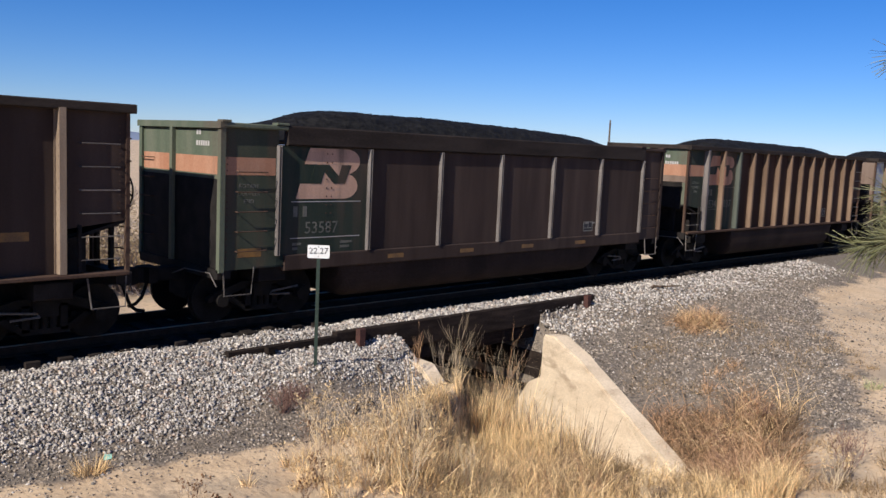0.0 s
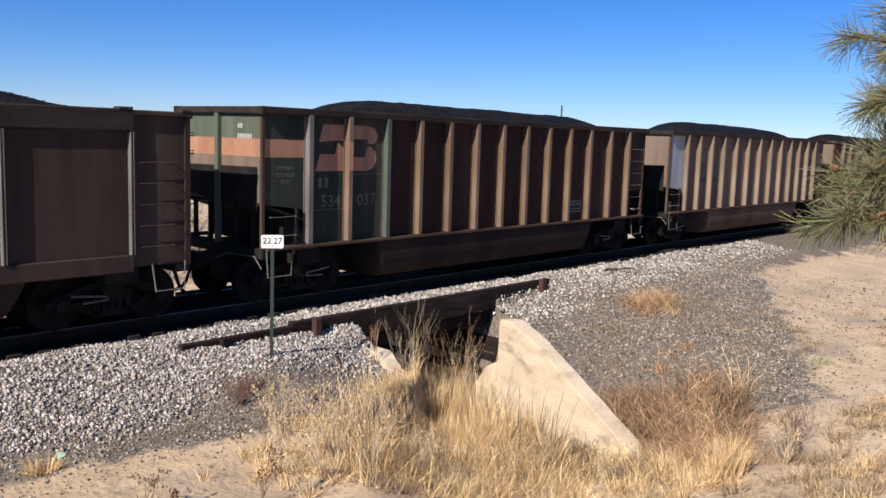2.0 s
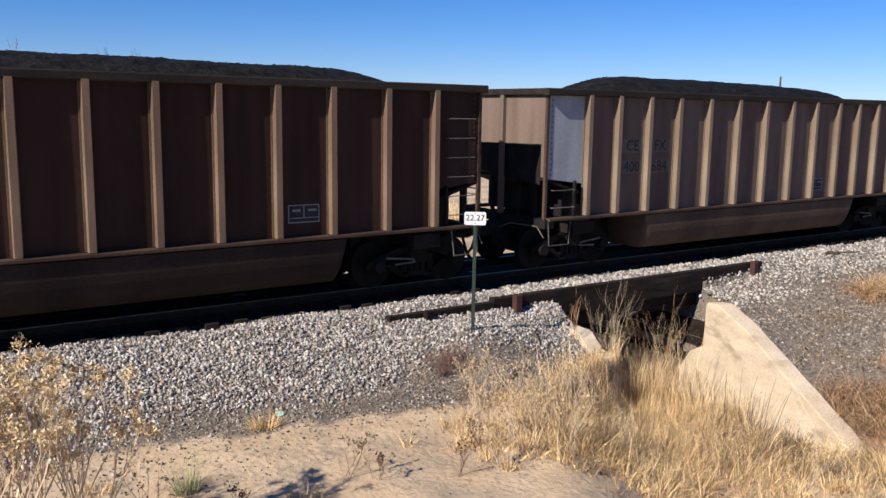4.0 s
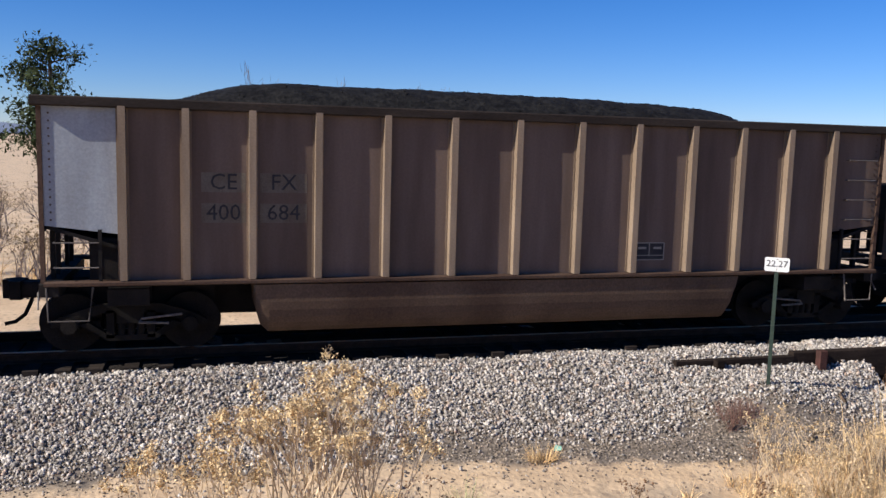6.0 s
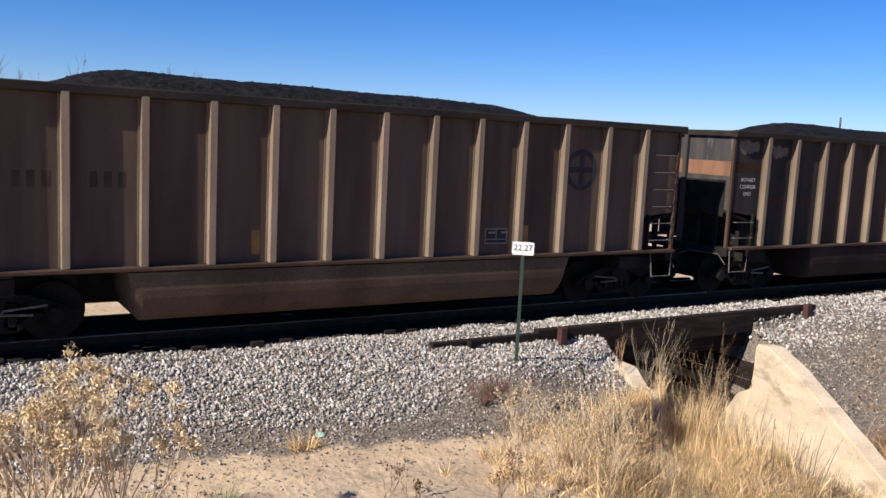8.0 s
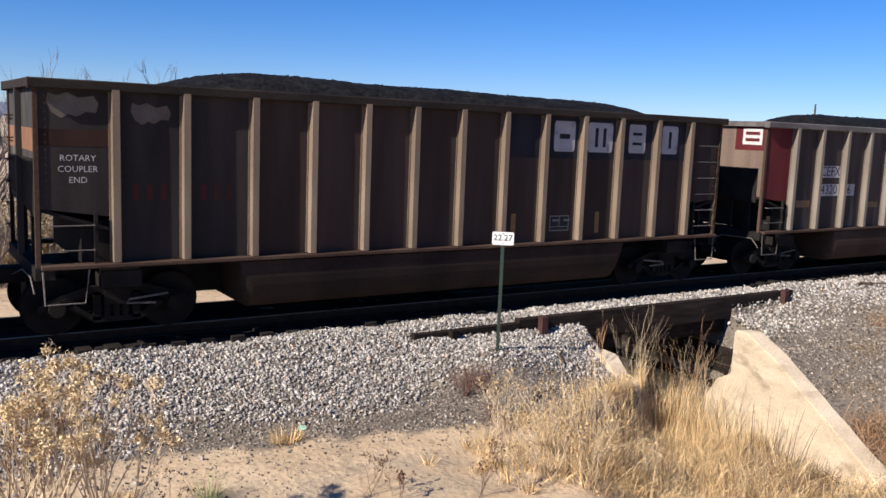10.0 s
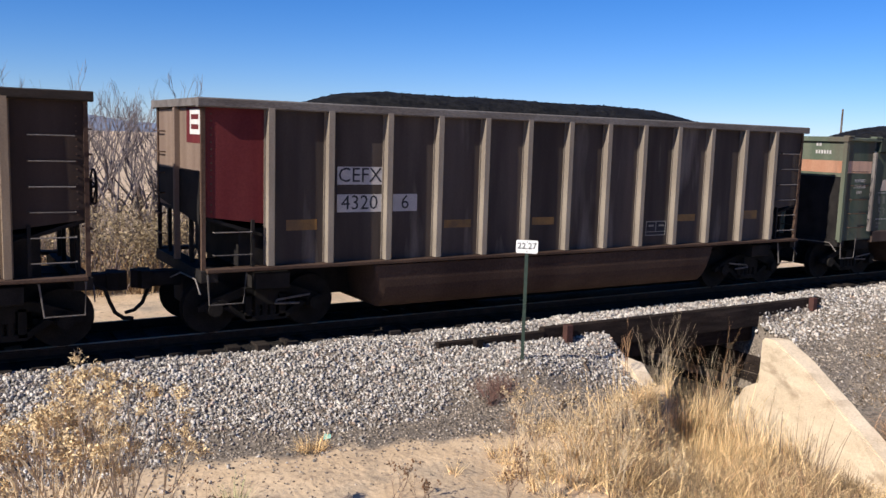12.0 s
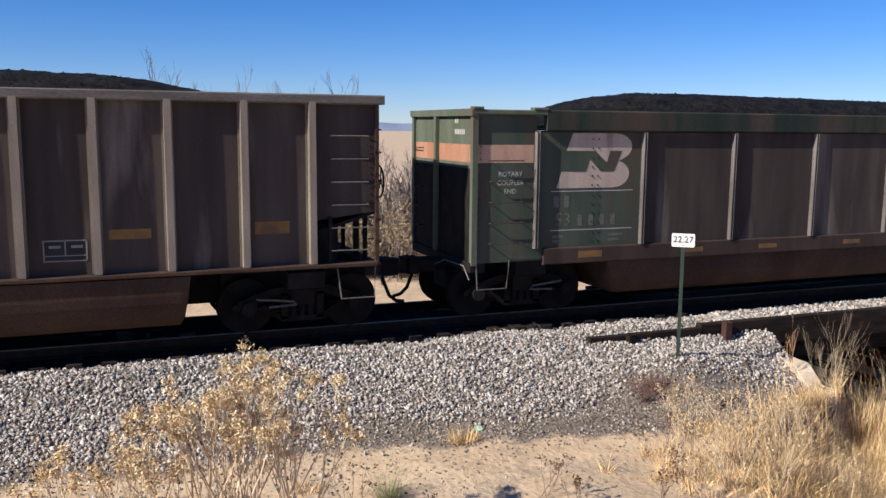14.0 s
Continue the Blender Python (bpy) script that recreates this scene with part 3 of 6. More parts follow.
def mile_sign():
    s = thing("mile_sign", None, None, "white milepost sign on a dark green steel post", "sign", at=pose(9.09, 12.0, -0.56, 0, 0, -38))
    post = Shape()
    post.prism([(-0.03, -0.012), (0.03, -0.012), (0.03, -0.006), (0.012, 0.0), (0.012, 0.026), (-0.012, 0.026), (-0.012, 0.0), (-0.03, -0.006)], "z", -0.3, 2.12)
    part("post", post, M_GREENPOST, s, "dark green steel channel post")
    w, h, r = 0.19, 0.115, 0.03
    pts = [(sx * (w - r) + r * math.cos(a), sz * (h - r) + r * math.sin(a)) for sx, sz, a0 in ((1, 1, 0), (-1, 1, 90), (-1, -1, 180), (1, -1, 270)) for a in [radians(a0 + k * 22.5) for k in range(5)]]
    plate = part("plate", Shape().prism(pts, "y", -0.004, 0.0), M_SIGN, s, "white plate with rounded corners", at=pose(0, -0.014, 2.13))
    part("lettering", text_mesh("22.27", 0.15, M_BLACKPAINT), None, plate, "black numerals", at=pose(0.0, -0.008, 0.01))
    bolts = Shape()
    for z in (-0.085, 0.085):
        bolts.disc((0, -0.007, z), "y", 0.009, 0.006, 8)
    part("bolt", bolts, M_DARK, plate)
    return s


mile_sign()

# ---- train ----
PITCH, LEN, SPEED, X0 = 16.433, 14.76, 7.2, 6.418
HALF = LEN / 2
WHEEL_R = 0.457
WHEEL_X = (-7.06, -5.28, 5.28, 7.06)
RIBS = (-6.26, -5.2, -4.08, -3.04, -2.02, -1.02, 0.0, 1.02, 2.02, 3.04, 4.08, 5.2, 6.26)
POSTS = (-6.16, -3.95, -1.9, 0.12, 2.13, 4.21, 6.29)
SLACK = (0.04, 0.0, -0.04, 0.0, -0.05, 0.03, 0.02, 0.0)
shared = {}


def once(key, make):
    if key not in shared:
        shared[key] = make()
    return shared[key]


def wheelset_mesh():
    s = Shape()
    s.disc((0, 0, 0), "y", 0.09, 1.75, 12)
    for e in (-1, 1):
        s.disc((0, e * 0.755, 0), "y", WHEEL_R, 0.1, 28)
        s.disc((0, e * 0.70, 0), "y", WHEEL_R + 0.025, 0.03, 28)
        s.disc((0, e * 0.815, 0), "y", 0.19, 0.05, 16, 0.15)
        for k in range(6):
            a = k * math.pi / 3
            s.box(0.3 * math.cos(a) - 0.02, 0.3 * math.cos(a) + 0.02, e * 0.80, e * 0.812, 0.3 * math.sin(a) - 0.02, 0.3 * math.sin(a) + 0.02)
    return s.mesh("wheelset", M_TRUCK)


def truck_mesh():
    """A two-axle truck: cast side frames with openings, bolster, springs and bearing caps."""
    s = Shape()
    for e in (-1, 1):
        y0, y1 = e * 1.0 - 0.06, e * 1.0 + 0.06
        s.prism([(-1.15, 0.5), (-0.95, 0.62), (-0.45, 0.78), (0.45, 0.78), (0.95, 0.62), (1.15, 0.5), (1.15, 0.42), (0.95, 0.45), (0.4, 0.64), (-0.4, 0.64), (-0.95, 0.45), (-1.15, 0.42)], "y", y0, y1)
        s.prism([(-0.75, 0.46), (-0.35, 0.2), (0.35, 0.2), (0.75, 0.46), (0.62, 0.5), (0.32, 0.29), (-0.32, 0.29), (-0.62, 0.5)], "y", y0, y1)
        for x in (-0.3, 0.3):
            s.box(x - 0.06, x + 0.06, y0, y1, 0.24, 0.68)
        for x in (-0.14, 0.0, 0.14):
            s.disc((x, e * 1.0, 0.38), "z", 0.06, 0.2, 10)
        for x in (-0.89, 0.89):
            s.disc((x, e * 1.04, 0.457), "y", 0.12, 0.22, 14)
            s.box(x - 0.14, x + 0.14, y0 - 0.02, y1 + 0.02, 0.4, 0.6)
    s.box(-0.2, 0.2, -1.1, 1.1, 0.48, 0.74)
    for x in (-0.5, 0.5):
        s.box(x - 0.05, x + 0.05, -0.95, 0.95, 0.4, 0.5)
    return s.mesh("truck", M_TRUCK)


def rib_mesh(mat, w=0.056):
    """A tall pressed rib with bolted flanges."""
    s = Shape()
    s.add([(-w, 0, 1.22), (w, 0, 1.22), (w * 0.95, -0.15, 1.22), (-w * 0.95, -0.15, 1.22),
           (-w, 0, 3.3), (w, 0, 3.3), (w * 0.95, -0.145, 3.3), (-w * 0.95, -0.145, 3.3),
           (-w, 0, 3.8), (w, 0, 3.8), (w * 0.95, -0.142, 3.8), (-w * 0.95, -0.142, 3.8)],
          [(0, 1, 2, 3), (0, 3, 7, 4), (3, 2, 6, 7), (2, 1, 5, 6), (4, 7, 11, 8), (7, 6, 10, 11), (6, 5, 9, 10), (8, 11, 10, 9), (0, 4, 5, 1), (4, 8, 9, 5)])
    s.box(-w - 0.03, 0.005 - w, -0.012, 0, 1.22, 3.78)
    s.box(w - 0.005, w + 0.03, -0.012, 0, 1.22, 3.78)
    for k in range(15):
        z = 1.36 + k * 0.165
        s.disc((-w - 0.014, -0.018, z), "y", 0.014, 0.014, 6)
        s.disc((0.005 - w, -0.11, z + 0.05), "x", 0.013, 0.02, 6)
    return s.mesh("rib", mat)


def post_mesh():
    s = Shape()
    s.prism([(-0.04, 0), (-0.03, -0.085), (-0.018, -0.085), (-0.014, -0.05), (0.014, -0.05), (0.018, -0.085), (0.03, -0.085), (0.04, 0)], "z", 1.3, 3.36)
    for k in range(16):
        s.disc((-0.045, -0.02, 1.38 + k * 0.125), "x", 0.012, 0.014, 6)
    return s.mesh("side_post", M_POST)


def rivet_row(x, z0, z1, n):
    s = Shape()
    for k in range(n):
        s.disc((x, -0.006, z0 + (z1 - z0) * k / (n - 1)), "y", 0.016, 0.014, 6, 0.009)
    return s.mesh("rivet_row", M_TUB)


def grab_mesh(w, depth=0.09, r=0.011, mat=None):
    return Shape().tube([(-w / 2, 0, 0), (-w / 2, -depth, 0), (w / 2, -depth, 0), (w / 2, 0, 0)], r, 6).mesh("grab_iron", mat or M_GRAB)


def coal_mesh(ridge, rim_z, width, seed):
    """A heap of coal under its ridge line (pairs of x and height), trimmed flat on top, sloping to the rim."""
    nx, ny = 230, 40
    xs, ys = np.linspace(-HALF + 0.05, HALF - 0.05, nx), np.linspace(-width, width, ny)
    x, y = np.meshgrid(xs, ys, indexing="ij")
    px, pz = [-HALF, *[p[0] for p in ridge], HALF], [rim_z - 0.16, *[p[1] for p in ridge], rim_z - 0.16]
    line = np.interp(np.linspace(-HALF, HALF, 400), px, pz)
    line = np.convolve(np.pad(line, 9, mode="edge"), np.hanning(19) / np.hanning(19).sum(), mode="valid")
    top = np.interp(x, np.linspace(-HALF, HALF, 400), line)
    across = 1 - np.clip(np.abs(y) / width, 0, 1) ** 2.4
    rg = np.random.default_rng(seed)
    lift = np.clip(top - rim_z + 0.1, 0, 0.2) / 0.2
    z = rim_z - 0.3 + across * (top - rim_z + 0.3) + (0.012 * wave(x, y, 2.2, seed) + 0.008 * wave(x, y, 7.0, seed + 1)) * lift + rg.normal(0, 0.006, x.shape)
    v = np.stack([x, y, z], 2).reshape(-1, 3)
    i = np.arange(nx * ny).reshape(nx, ny)
    a, b, c, d = i[:-1, :-1].ravel(), i[1:, :-1].ravel(), i[1:, 1:].ravel(), i[:-1, 1:].ravel()
    pick = rg.integers(0, len(v), 500)
    lumps = stones(v[pick], rg.uniform(0.01, 0.022, 500), seed)
    return tri_mesh("coal_load", *joined([(v, np.concatenate([np.stack([a, b, c], 1), np.stack([a, c, d], 1)])), lumps]), M_COAL)


def plate(x0, x1, z0, z1, y, t=0.003):
    return Shape().box(x0, x1, y - t, y, z0, z1)


def bars(x0, z0, widths, gap, h, y):
    """A row of plain bars in place of lettering."""
    s, x = Shape(), x0
    for w in widths:
        s.box(x, x + w, y - 0.003, y, z0, z0 + h)
        x += w + gap
    return s


def round_belly(half, top, low):
    """Cross-section of a tub: sides that curve under."""
    side = [(half - 0.42 * (1 - math.cos(a)) ** 1.2, top - (top - low) * math.sin(a)) for a in [math.pi / 2 * k / 9 for k in range(10)]]
    return [(-y, z) for y, z in side] + side[::-1]


def running_gear(car):
    """Trucks, wheels, couplers, sills and ends that all the cars share."""
    for x in (-6.17, 6.17):
        part("truck", once("truck", truck_mesh), None, car, "sooty cast steel truck", at=pose(x, 0, 0))
    car_wheels = [part("wheelset", once("wheelset", wheelset_mesh), None, car, "dark steel wheels on an axle", at=pose(x, 0, WHEEL_R)) for x in WHEEL_X]
    part("center_sill", Shape().bevel_box(-HALF, HALF, -0.3, 0.3, 0.44, 1.08, 0.02), M_DARK, car)
    for e in (-1, 1):
        a, b = sorted((e * 4.9, e * 7.1))
        # added filler block: stops light and view passing between the wheels
        part("underframe", Shape().box(a, b, -0.64, 0.64, 0.3, 1.07), M_DARK, car, "black grimy underframe and brake rigging")
        for side in (-1, 1):
            part("bolster", Shape().bevel_box(e * 6.17 - 0.3, e * 6.17 + 0.3, min(side * 0.6, side * 1.4), max(side * 0.6, side * 1.4), 0.8, 1.08, 0.02), M_DARK, car)
        part("brake_rod", Shape().tube([(e * 5.4, -1.15, 0.62), (e * 6.0, -1.16, 0.56), (e * 6.05, -1.16, 0.5), (e * 5.6, -1.16, 0.48)], 0.02, 5), M_GRAB, car)
    for e in (-1, 1):
        s = Shape().bevel_box(-0.02, 0.5, -0.16, 0.16, 0.74, 1.0, 0.03)
        s.prism([(0.45, -0.2), (0.62, -0.24), (0.78, -0.14), (0.8, 0.02), (0.7, 0.06), (0.66, 0.2), (0.5, 0.22)], "z", 0.72, 1.02)
        part("coupler", s, M_DARK, car, "heavy black steel coupler", at=pose(e * HALF, 0, 0, 0, 0, 0 if e > 0 else 180))
        hose = Shape().tube([(0.1, -0.35, 0.9), (0.38, -0.37, 0.78), (0.46, -0.36, 0.56), (0.54, -0.34, 0.38), (0.68, -0.3, 0.27), (0.84, -0.26, 0.24)], 0.034, 8)
        part("air_hose", hose, M_DARK, car, "black rubber air hose", at=pose(e * HALF, 0, 0, 0, 0, 0 if e > 0 else 180))
    return car_wheels


def steps_and_rods(car, z_top, y):
    for e in (-1, 1):
        for side in (-1, 1):
            s = Shape().tube([(e * 7.3, side * y, 1.12), (e * 7.28, side * (y + 0.02), 0.62), (e * 6.72, side * (y + 0.02), 0.62), (e * 6.66, side * y, 1.12)], 0.016, 6)
            part("stirrup_step", s, M_GRAB, car, "bent pale steel stirrup step")
        part("uncoupling_rod", Shape().tube([(e * 7.42, -1.5, 0.8), (e * 7.44, -1.3, 1.02), (e * 7.44, -0.4, 1.0), (e * 7.58, -0.1, 0.86)], 0.013, 6), M_GRAB, car)


def ribbed_car(spec):
    """A ribbed rotary coal gondola with a tub between its trucks."""
    car = thing("coal_gondola", None, None, spec["label"], "coal car", "cars of the coal train")
    wheels = running_gear(car)
    zt, ys = 3.92, 1.42
    paint = spec.get("paint", {})
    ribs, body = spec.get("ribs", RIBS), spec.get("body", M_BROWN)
    rib_w = spec.get("rib_w", 0.056)
    edges = [-HALF + 0.03, *ribs, HALF - 0.03]
    for k in range(14):
        a, b = edges[k], edges[k + 1]
        for side in (-1, 1):
            if k in (0, 13):
                inner, outer = (b, a) if k == 0 else (a, b)
                pts = [(inner, 1.9), (inner, zt - 0.1), (outer, zt - 0.1), (outer, 2.04)]
            else:
                pts = [(a, 1.2), (b, 1.2), (b, zt - 0.1), (a, zt - 0.1)]
            mat = paint.get(k, body) if side < 0 else body
            part("side_panel", Shape().prism(pts, "y", side * ys, side * (ys - 0.02)), mat, car, spec.get("panel_label", {}).get(k, "") if side < 0 else "")
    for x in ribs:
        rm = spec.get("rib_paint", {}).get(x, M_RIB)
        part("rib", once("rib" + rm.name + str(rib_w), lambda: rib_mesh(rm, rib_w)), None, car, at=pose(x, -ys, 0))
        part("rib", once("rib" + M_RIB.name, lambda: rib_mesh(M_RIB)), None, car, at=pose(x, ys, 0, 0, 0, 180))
    for side in (-1, 1):
        part("top_chord", Shape().bevel_box(-HALF - 0.07, HALF + 0.07, min(side * 1.38, side * 1.555), max(side * 1.38, side * 1.555), zt - 0.15, zt, 0.02), spec.get("chord", M_CHORD), car, "worn steel top rail")
        part("side_sill", Shape().bevel_box(-HALF + 0.06, HALF - 0.06, min(side * 1.36, side * 1.58), max(side * 1.36, side * 1.58), 1.145, 1.21, 0.012), M_TUB, car)
    tub = Shape()
    prof = round_belly(1.52, 1.12, 0.29)
    k = len(prof)
    rings = []
    for x, sc in ((-4.32, 0.0), (-4.28, 0.5), (-4.2, 0.85), (-4.08, 1.0), (4.2, 1.0), (4.27, 0.85), (4.32, 0.5), (4.35, 0.0)):
        rings.append([(x, y, 1.12 + (z - 1.12) * sc) for y, z in prof])
    tub.add([p for r in rings for p in r], [(i * k + j, (i + 1) * k + j, (i + 1) * k + j + 1, i * k + j + 1) for i in range(7) for j in range(k - 1)] + [(i * k, i * k + k - 1, (i + 1) * k + k - 1, (i + 1) * k) for i in range(7)])
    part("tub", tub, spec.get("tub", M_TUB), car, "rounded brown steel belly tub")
    part("floor_pan", Shape().box(-4.5, 4.5, -1.38, 1.38, 1.125, 1.16), M_DARK, car)
    for e in (-1, 1):
        x = e * (HALF - 0.03)
        part("end_wall", Shape().box(min(x, x - e * 0.03), max(x, x - e * 0.03), -1.4, 1.4, 2.05, zt - 0.1), spec["end"] if e < 0 else M_BROWN, car, spec.get("end_label", ""))
        part("slope_sheet", Shape().prism([(x, 2.06), (e * 4.5, 1.16), (e * 4.5, 1.12), (x, 2.0)], "y", -1.4, 1.4), M_DARK, car)
        part("end_chord", Shape().bevel_box(min(x - e * 0.05, x + e * 0.1), max(x - e * 0.05, x + e * 0.1), -1.376, 1.376, zt - 0.13, zt - 0.005, 0.015), spec.get("chord", M_CHORD), car)
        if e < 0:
            # shadow of the car ahead, put on the end wall as a black plate
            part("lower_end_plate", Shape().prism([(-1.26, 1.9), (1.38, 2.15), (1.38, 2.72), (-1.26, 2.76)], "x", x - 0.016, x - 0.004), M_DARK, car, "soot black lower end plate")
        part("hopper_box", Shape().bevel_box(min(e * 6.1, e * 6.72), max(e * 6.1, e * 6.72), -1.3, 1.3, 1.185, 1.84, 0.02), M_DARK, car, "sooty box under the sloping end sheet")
        part("end_sill", Shape().bevel_box(min(x - e * 0.22, x + e * 0.05), max(x - e * 0.22, x + e * 0.05), -1.5, 1.5, 0.98, 1.18, 0.015), M_DARK, car)
        part("end_post", Shape().box(min(x, x + e * 0.09), max(x, x + e * 0.09), -0.06, 0.06, 1.18, zt - 0.13), spec["end"] if e < 0 else M_BROWN, car)
        for y in (-1.0, -0.45, 0.45, 1.0):
            part("strut", Shape().box(x - 0.03 - e * 0.08, x + 0.03 - e * 0.08, y - 0.05, y + 0.05, 1.18, 2.06), M_DARK, car)
        for side in (-1, 1):
            part("corner_post", Shape().box(x - 0.03, x + 0.035, min(side * 1.38, side * 1.45), max(side * 1.38, side * 1.45), 1.1, zt - 0.12), M_TUB, car)
            part("ladder_stile", Shape().box(e * 6.55 - 0.025, e * 6.55 + 0.025, min(side * 1.44, side * 1.5), max(side * 1.44, side * 1.5), 1.16, 1.98), M_DARK, car)
        for k in range(6):
            z = 1.42 + k * 0.37
            if e > 0 or k < 2:
                part("grab_iron", once("grab6", lambda: grab_mesh(0.62)), None, car, "thin worn grab iron", at=pose(e * 6.88, -1.43, z))
            part("grab_iron", once("grab4", lambda: grab_mesh(0.42, 0.09, 0.013, M_TUB)), None, car, "thin dark grab iron", at=pose(x, -1.15 if e > 0 else 1.15, z + 0.1, 0, 0, 90 * e))
    for e in (-1, 1):
        part("rivet_row", once("rivets" + str(e), lambda: rivet_row(e * 7.22, 2.12, zt - 0.25, 15)), None, car, at=pose(0, -ys, 0))["kind"] = "stuff"
    wheel = Shape()
    for k in range(16):
        a, b = 2 * math.pi * k / 16, 2 * math.pi * (k + 1) / 16
        wheel.tube([(0, 0.27 * math.cos(a), 0.27 * math.sin(a)), (0, 0.27 * math.cos(b), 0.27 * math.sin(b))], 0.016, 5)
    for k in range(4):
        a = math.pi * k / 2 + 0.4
        wheel.tube([(0.03, 0, 0), (0, 0.27 * math.cos(a), 0.27 * math.sin(a))], 0.012, 5)
    wheel.tube([(-0.16, 0, 0), (0.05, 0, 0)], 0.025, 6)
    part("brake_wheel", wheel, M_DARK, car, "black spoked hand brake wheel", at=pose(HALF + 0.14, -1.0, 2.5))
    part("brake_housing", Shape().bevel_box(HALF - 0.02, HALF + 0.1, -1.12, -0.88, 2.25, 2.62, 0.02), M_DARK, car)
    steps_and_rods(car, zt, 1.5)
    part("coal_load", coal_mesh(spec["ridge"], zt, 1.38, spec["seed"]), None, car, "heaped black coal")
    for make in spec.get("marks", ()):
        make(car)
    return car, wheels


def smooth_car(spec):
    """A smooth-sided rotary coal gondola with thin posts and a deep top band."""
    car = thing("coal_gondola", None, None, spec["label"], "coal car", "cars of the coal train")
    wheels = running_gear(car)
    zt, ys = 3.74, 1.5
    paint = spec.get("paint", {})
    edges = [-HALF + 0.03, *POSTS, HALF - 0.03]
    for k in range(8):
        a, b = edges[k], edges[k + 1]
        for side in (-1, 1):
            mat = paint.get(k, spec.get("body", M_BROWN)) if side < 0 else M_BROWN
            z1 = 3.66 if k in (0, 7) else 3.36
            part("side_panel", Shape().prism([(a, 1.08), (b, 1.08), (b, z1), (a, z1)], "y", side * ys, side * (ys - 0.02)), mat, car, spec.get("panel_label", {}).get(k, "") if side < 0 else "")
    for x in POSTS:
        part("side_post", once("post", post_mesh), None, car, at=pose(x, -ys, 0))
        part("side_post", once("post", post_mesh), None, car, at=pose(x, ys, 0, 0, 0, 180))
    for side in (-1, 1):
        lo, hi = sorted((side * 1.44, side * 1.585))
        part("top_band", Shape().bevel_box(-6.0, 6.3, lo, hi, 3.37, zt, 0.025), spec.get("band", M_BROWN), car, "deep dull steel band below the rim")
        for xa, xb in ((-HALF, -6.004), (6.304, HALF)):
            part("top_chord", Shape().bevel_box(xa, xb, lo, hi, 3.64, zt - 0.01, 0.02), spec["end"] if xa < 0 else M_BROWN, car)
        part("side_sill", Shape().bevel_box(-6.0, 6.3, min(side * 1.42, side * 1.56), max(side * 1.42, side * 1.56), 1.0, 1.3, 0.02), M_BROWN, car, "dull brown lower side band")
    tub = Shape()
    prof = round_belly(1.46, 1.06, 0.31)
    k = len(prof)
    rings = [[(x, y, 1.06 + (z - 1.06) * sc) for y, z in prof] for x, sc in ((-4.62, 0.0), (-4.58, 0.5), (-4.45, 0.85), (-4.25, 1.0), (4.15, 1.0), (4.35, 0.85), (4.5, 0.5), (4.6, 0.0))]
    tub.add([p for r in rings for p in r], [(i * k + j, (i + 1) * k + j, (i + 1) * k + j + 1, i * k + j + 1) for i in range(7) for j in range(k - 1)] + [(i * k, i * k + k - 1, (i + 1) * k + k - 1, (i + 1) * k) for i in range(7)])
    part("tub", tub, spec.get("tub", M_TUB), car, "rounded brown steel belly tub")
    for e in (-1, 1):
        x = e * (HALF - 0.03)
        end = spec["end"] if e < 0 else M_BROWN
        part("end_wall", Shape().box(min(x, x - e * 0.03), max(x, x - e * 0.03), -1.48, 1.48, 1.1, 3.66), end, car, spec.get("end_label", ""))
        part("end_chord", Shape().bevel_box(min(x - e * 0.05, x + e * 0.08), max(x - e * 0.05, x + e * 0.08), -1.58, 1.58, 3.62, zt, 0.015), end, car)
        part("end_sill", Shape().bevel_box(min(x - e * 0.22, x + e * 0.05), max(x - e * 0.22, x + e * 0.05), -1.5, 1.5, 0.92, 1.096, 0.015), M_DARK, car)
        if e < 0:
            # black sheet deepens the shade over the lower end wall
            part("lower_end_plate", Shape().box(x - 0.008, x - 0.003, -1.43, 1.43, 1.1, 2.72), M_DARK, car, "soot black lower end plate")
        for y in (0.2,):
            part("end_post", Shape().box(min(x, x + e * 0.08), max(x, x + e * 0.08), y - 0.05, y + 0.05, 1.1, 3.62), end, car)
        for side in (-1, 1):
            part("corner_post", Shape().box(x - 0.05, x + 0.05, min(side * 1.44, side * 1.55), max(side * 1.44, side * 1.55), 1.05, 3.68), end, car)
        for k in range(5):
            part("grab_iron", once("grab6d", lambda: grab_mesh(0.62, 0.09, 0.011, M_TUB)), None, car, "thin dark grab iron", at=pose(e * 6.75, -1.5, 1.42 + k * 0.36))
            part("grab_iron", once("grab4d", lambda: grab_mesh(0.42, 0.09, 0.011, M_TUB)), None, car, "thin dark grab iron", at=pose(x, -1.2 if e > 0 else 1.2, 1.5 + k * 0.38, 0, 0, 90 * e))
    for a, b in ((-7.4, -7.22), (-6.26, -6.0), (6.05, 6.3), (7.22, 7.4)):
        part("rim_cap", Shape().bevel_box(a, b, -1.6, -1.42, zt - 0.012, zt + 0.035, 0.012), spec["end"] if a < 0 else M_BROWN, car)
    part("rivet_row", once("rivets_s", lambda: rivet_row(-7.24, 1.2, 3.55, 22)), None, car, at=pose(0, -ys, 0))["kind"] = "stuff"
    steps_and_rods(car, zt, 1.52)
    part("coal_load", coal_mesh(spec["ridge"], zt, 1.42, spec["seed"]), None, car, "heaped black coal")
    for make in spec.get("marks", ()):
        make(car)
    return car, wheels


def logo_part(name, pts, x0, z0, w, h, y, mat, car, label):
    """A flat painted shape in a unit square, laid on a side panel."""
    return part(name, Shape().prism([(x0 + u * w, z0 + v * h) for u, v in pts], "y", y - 0.003, y), mat, car, label)


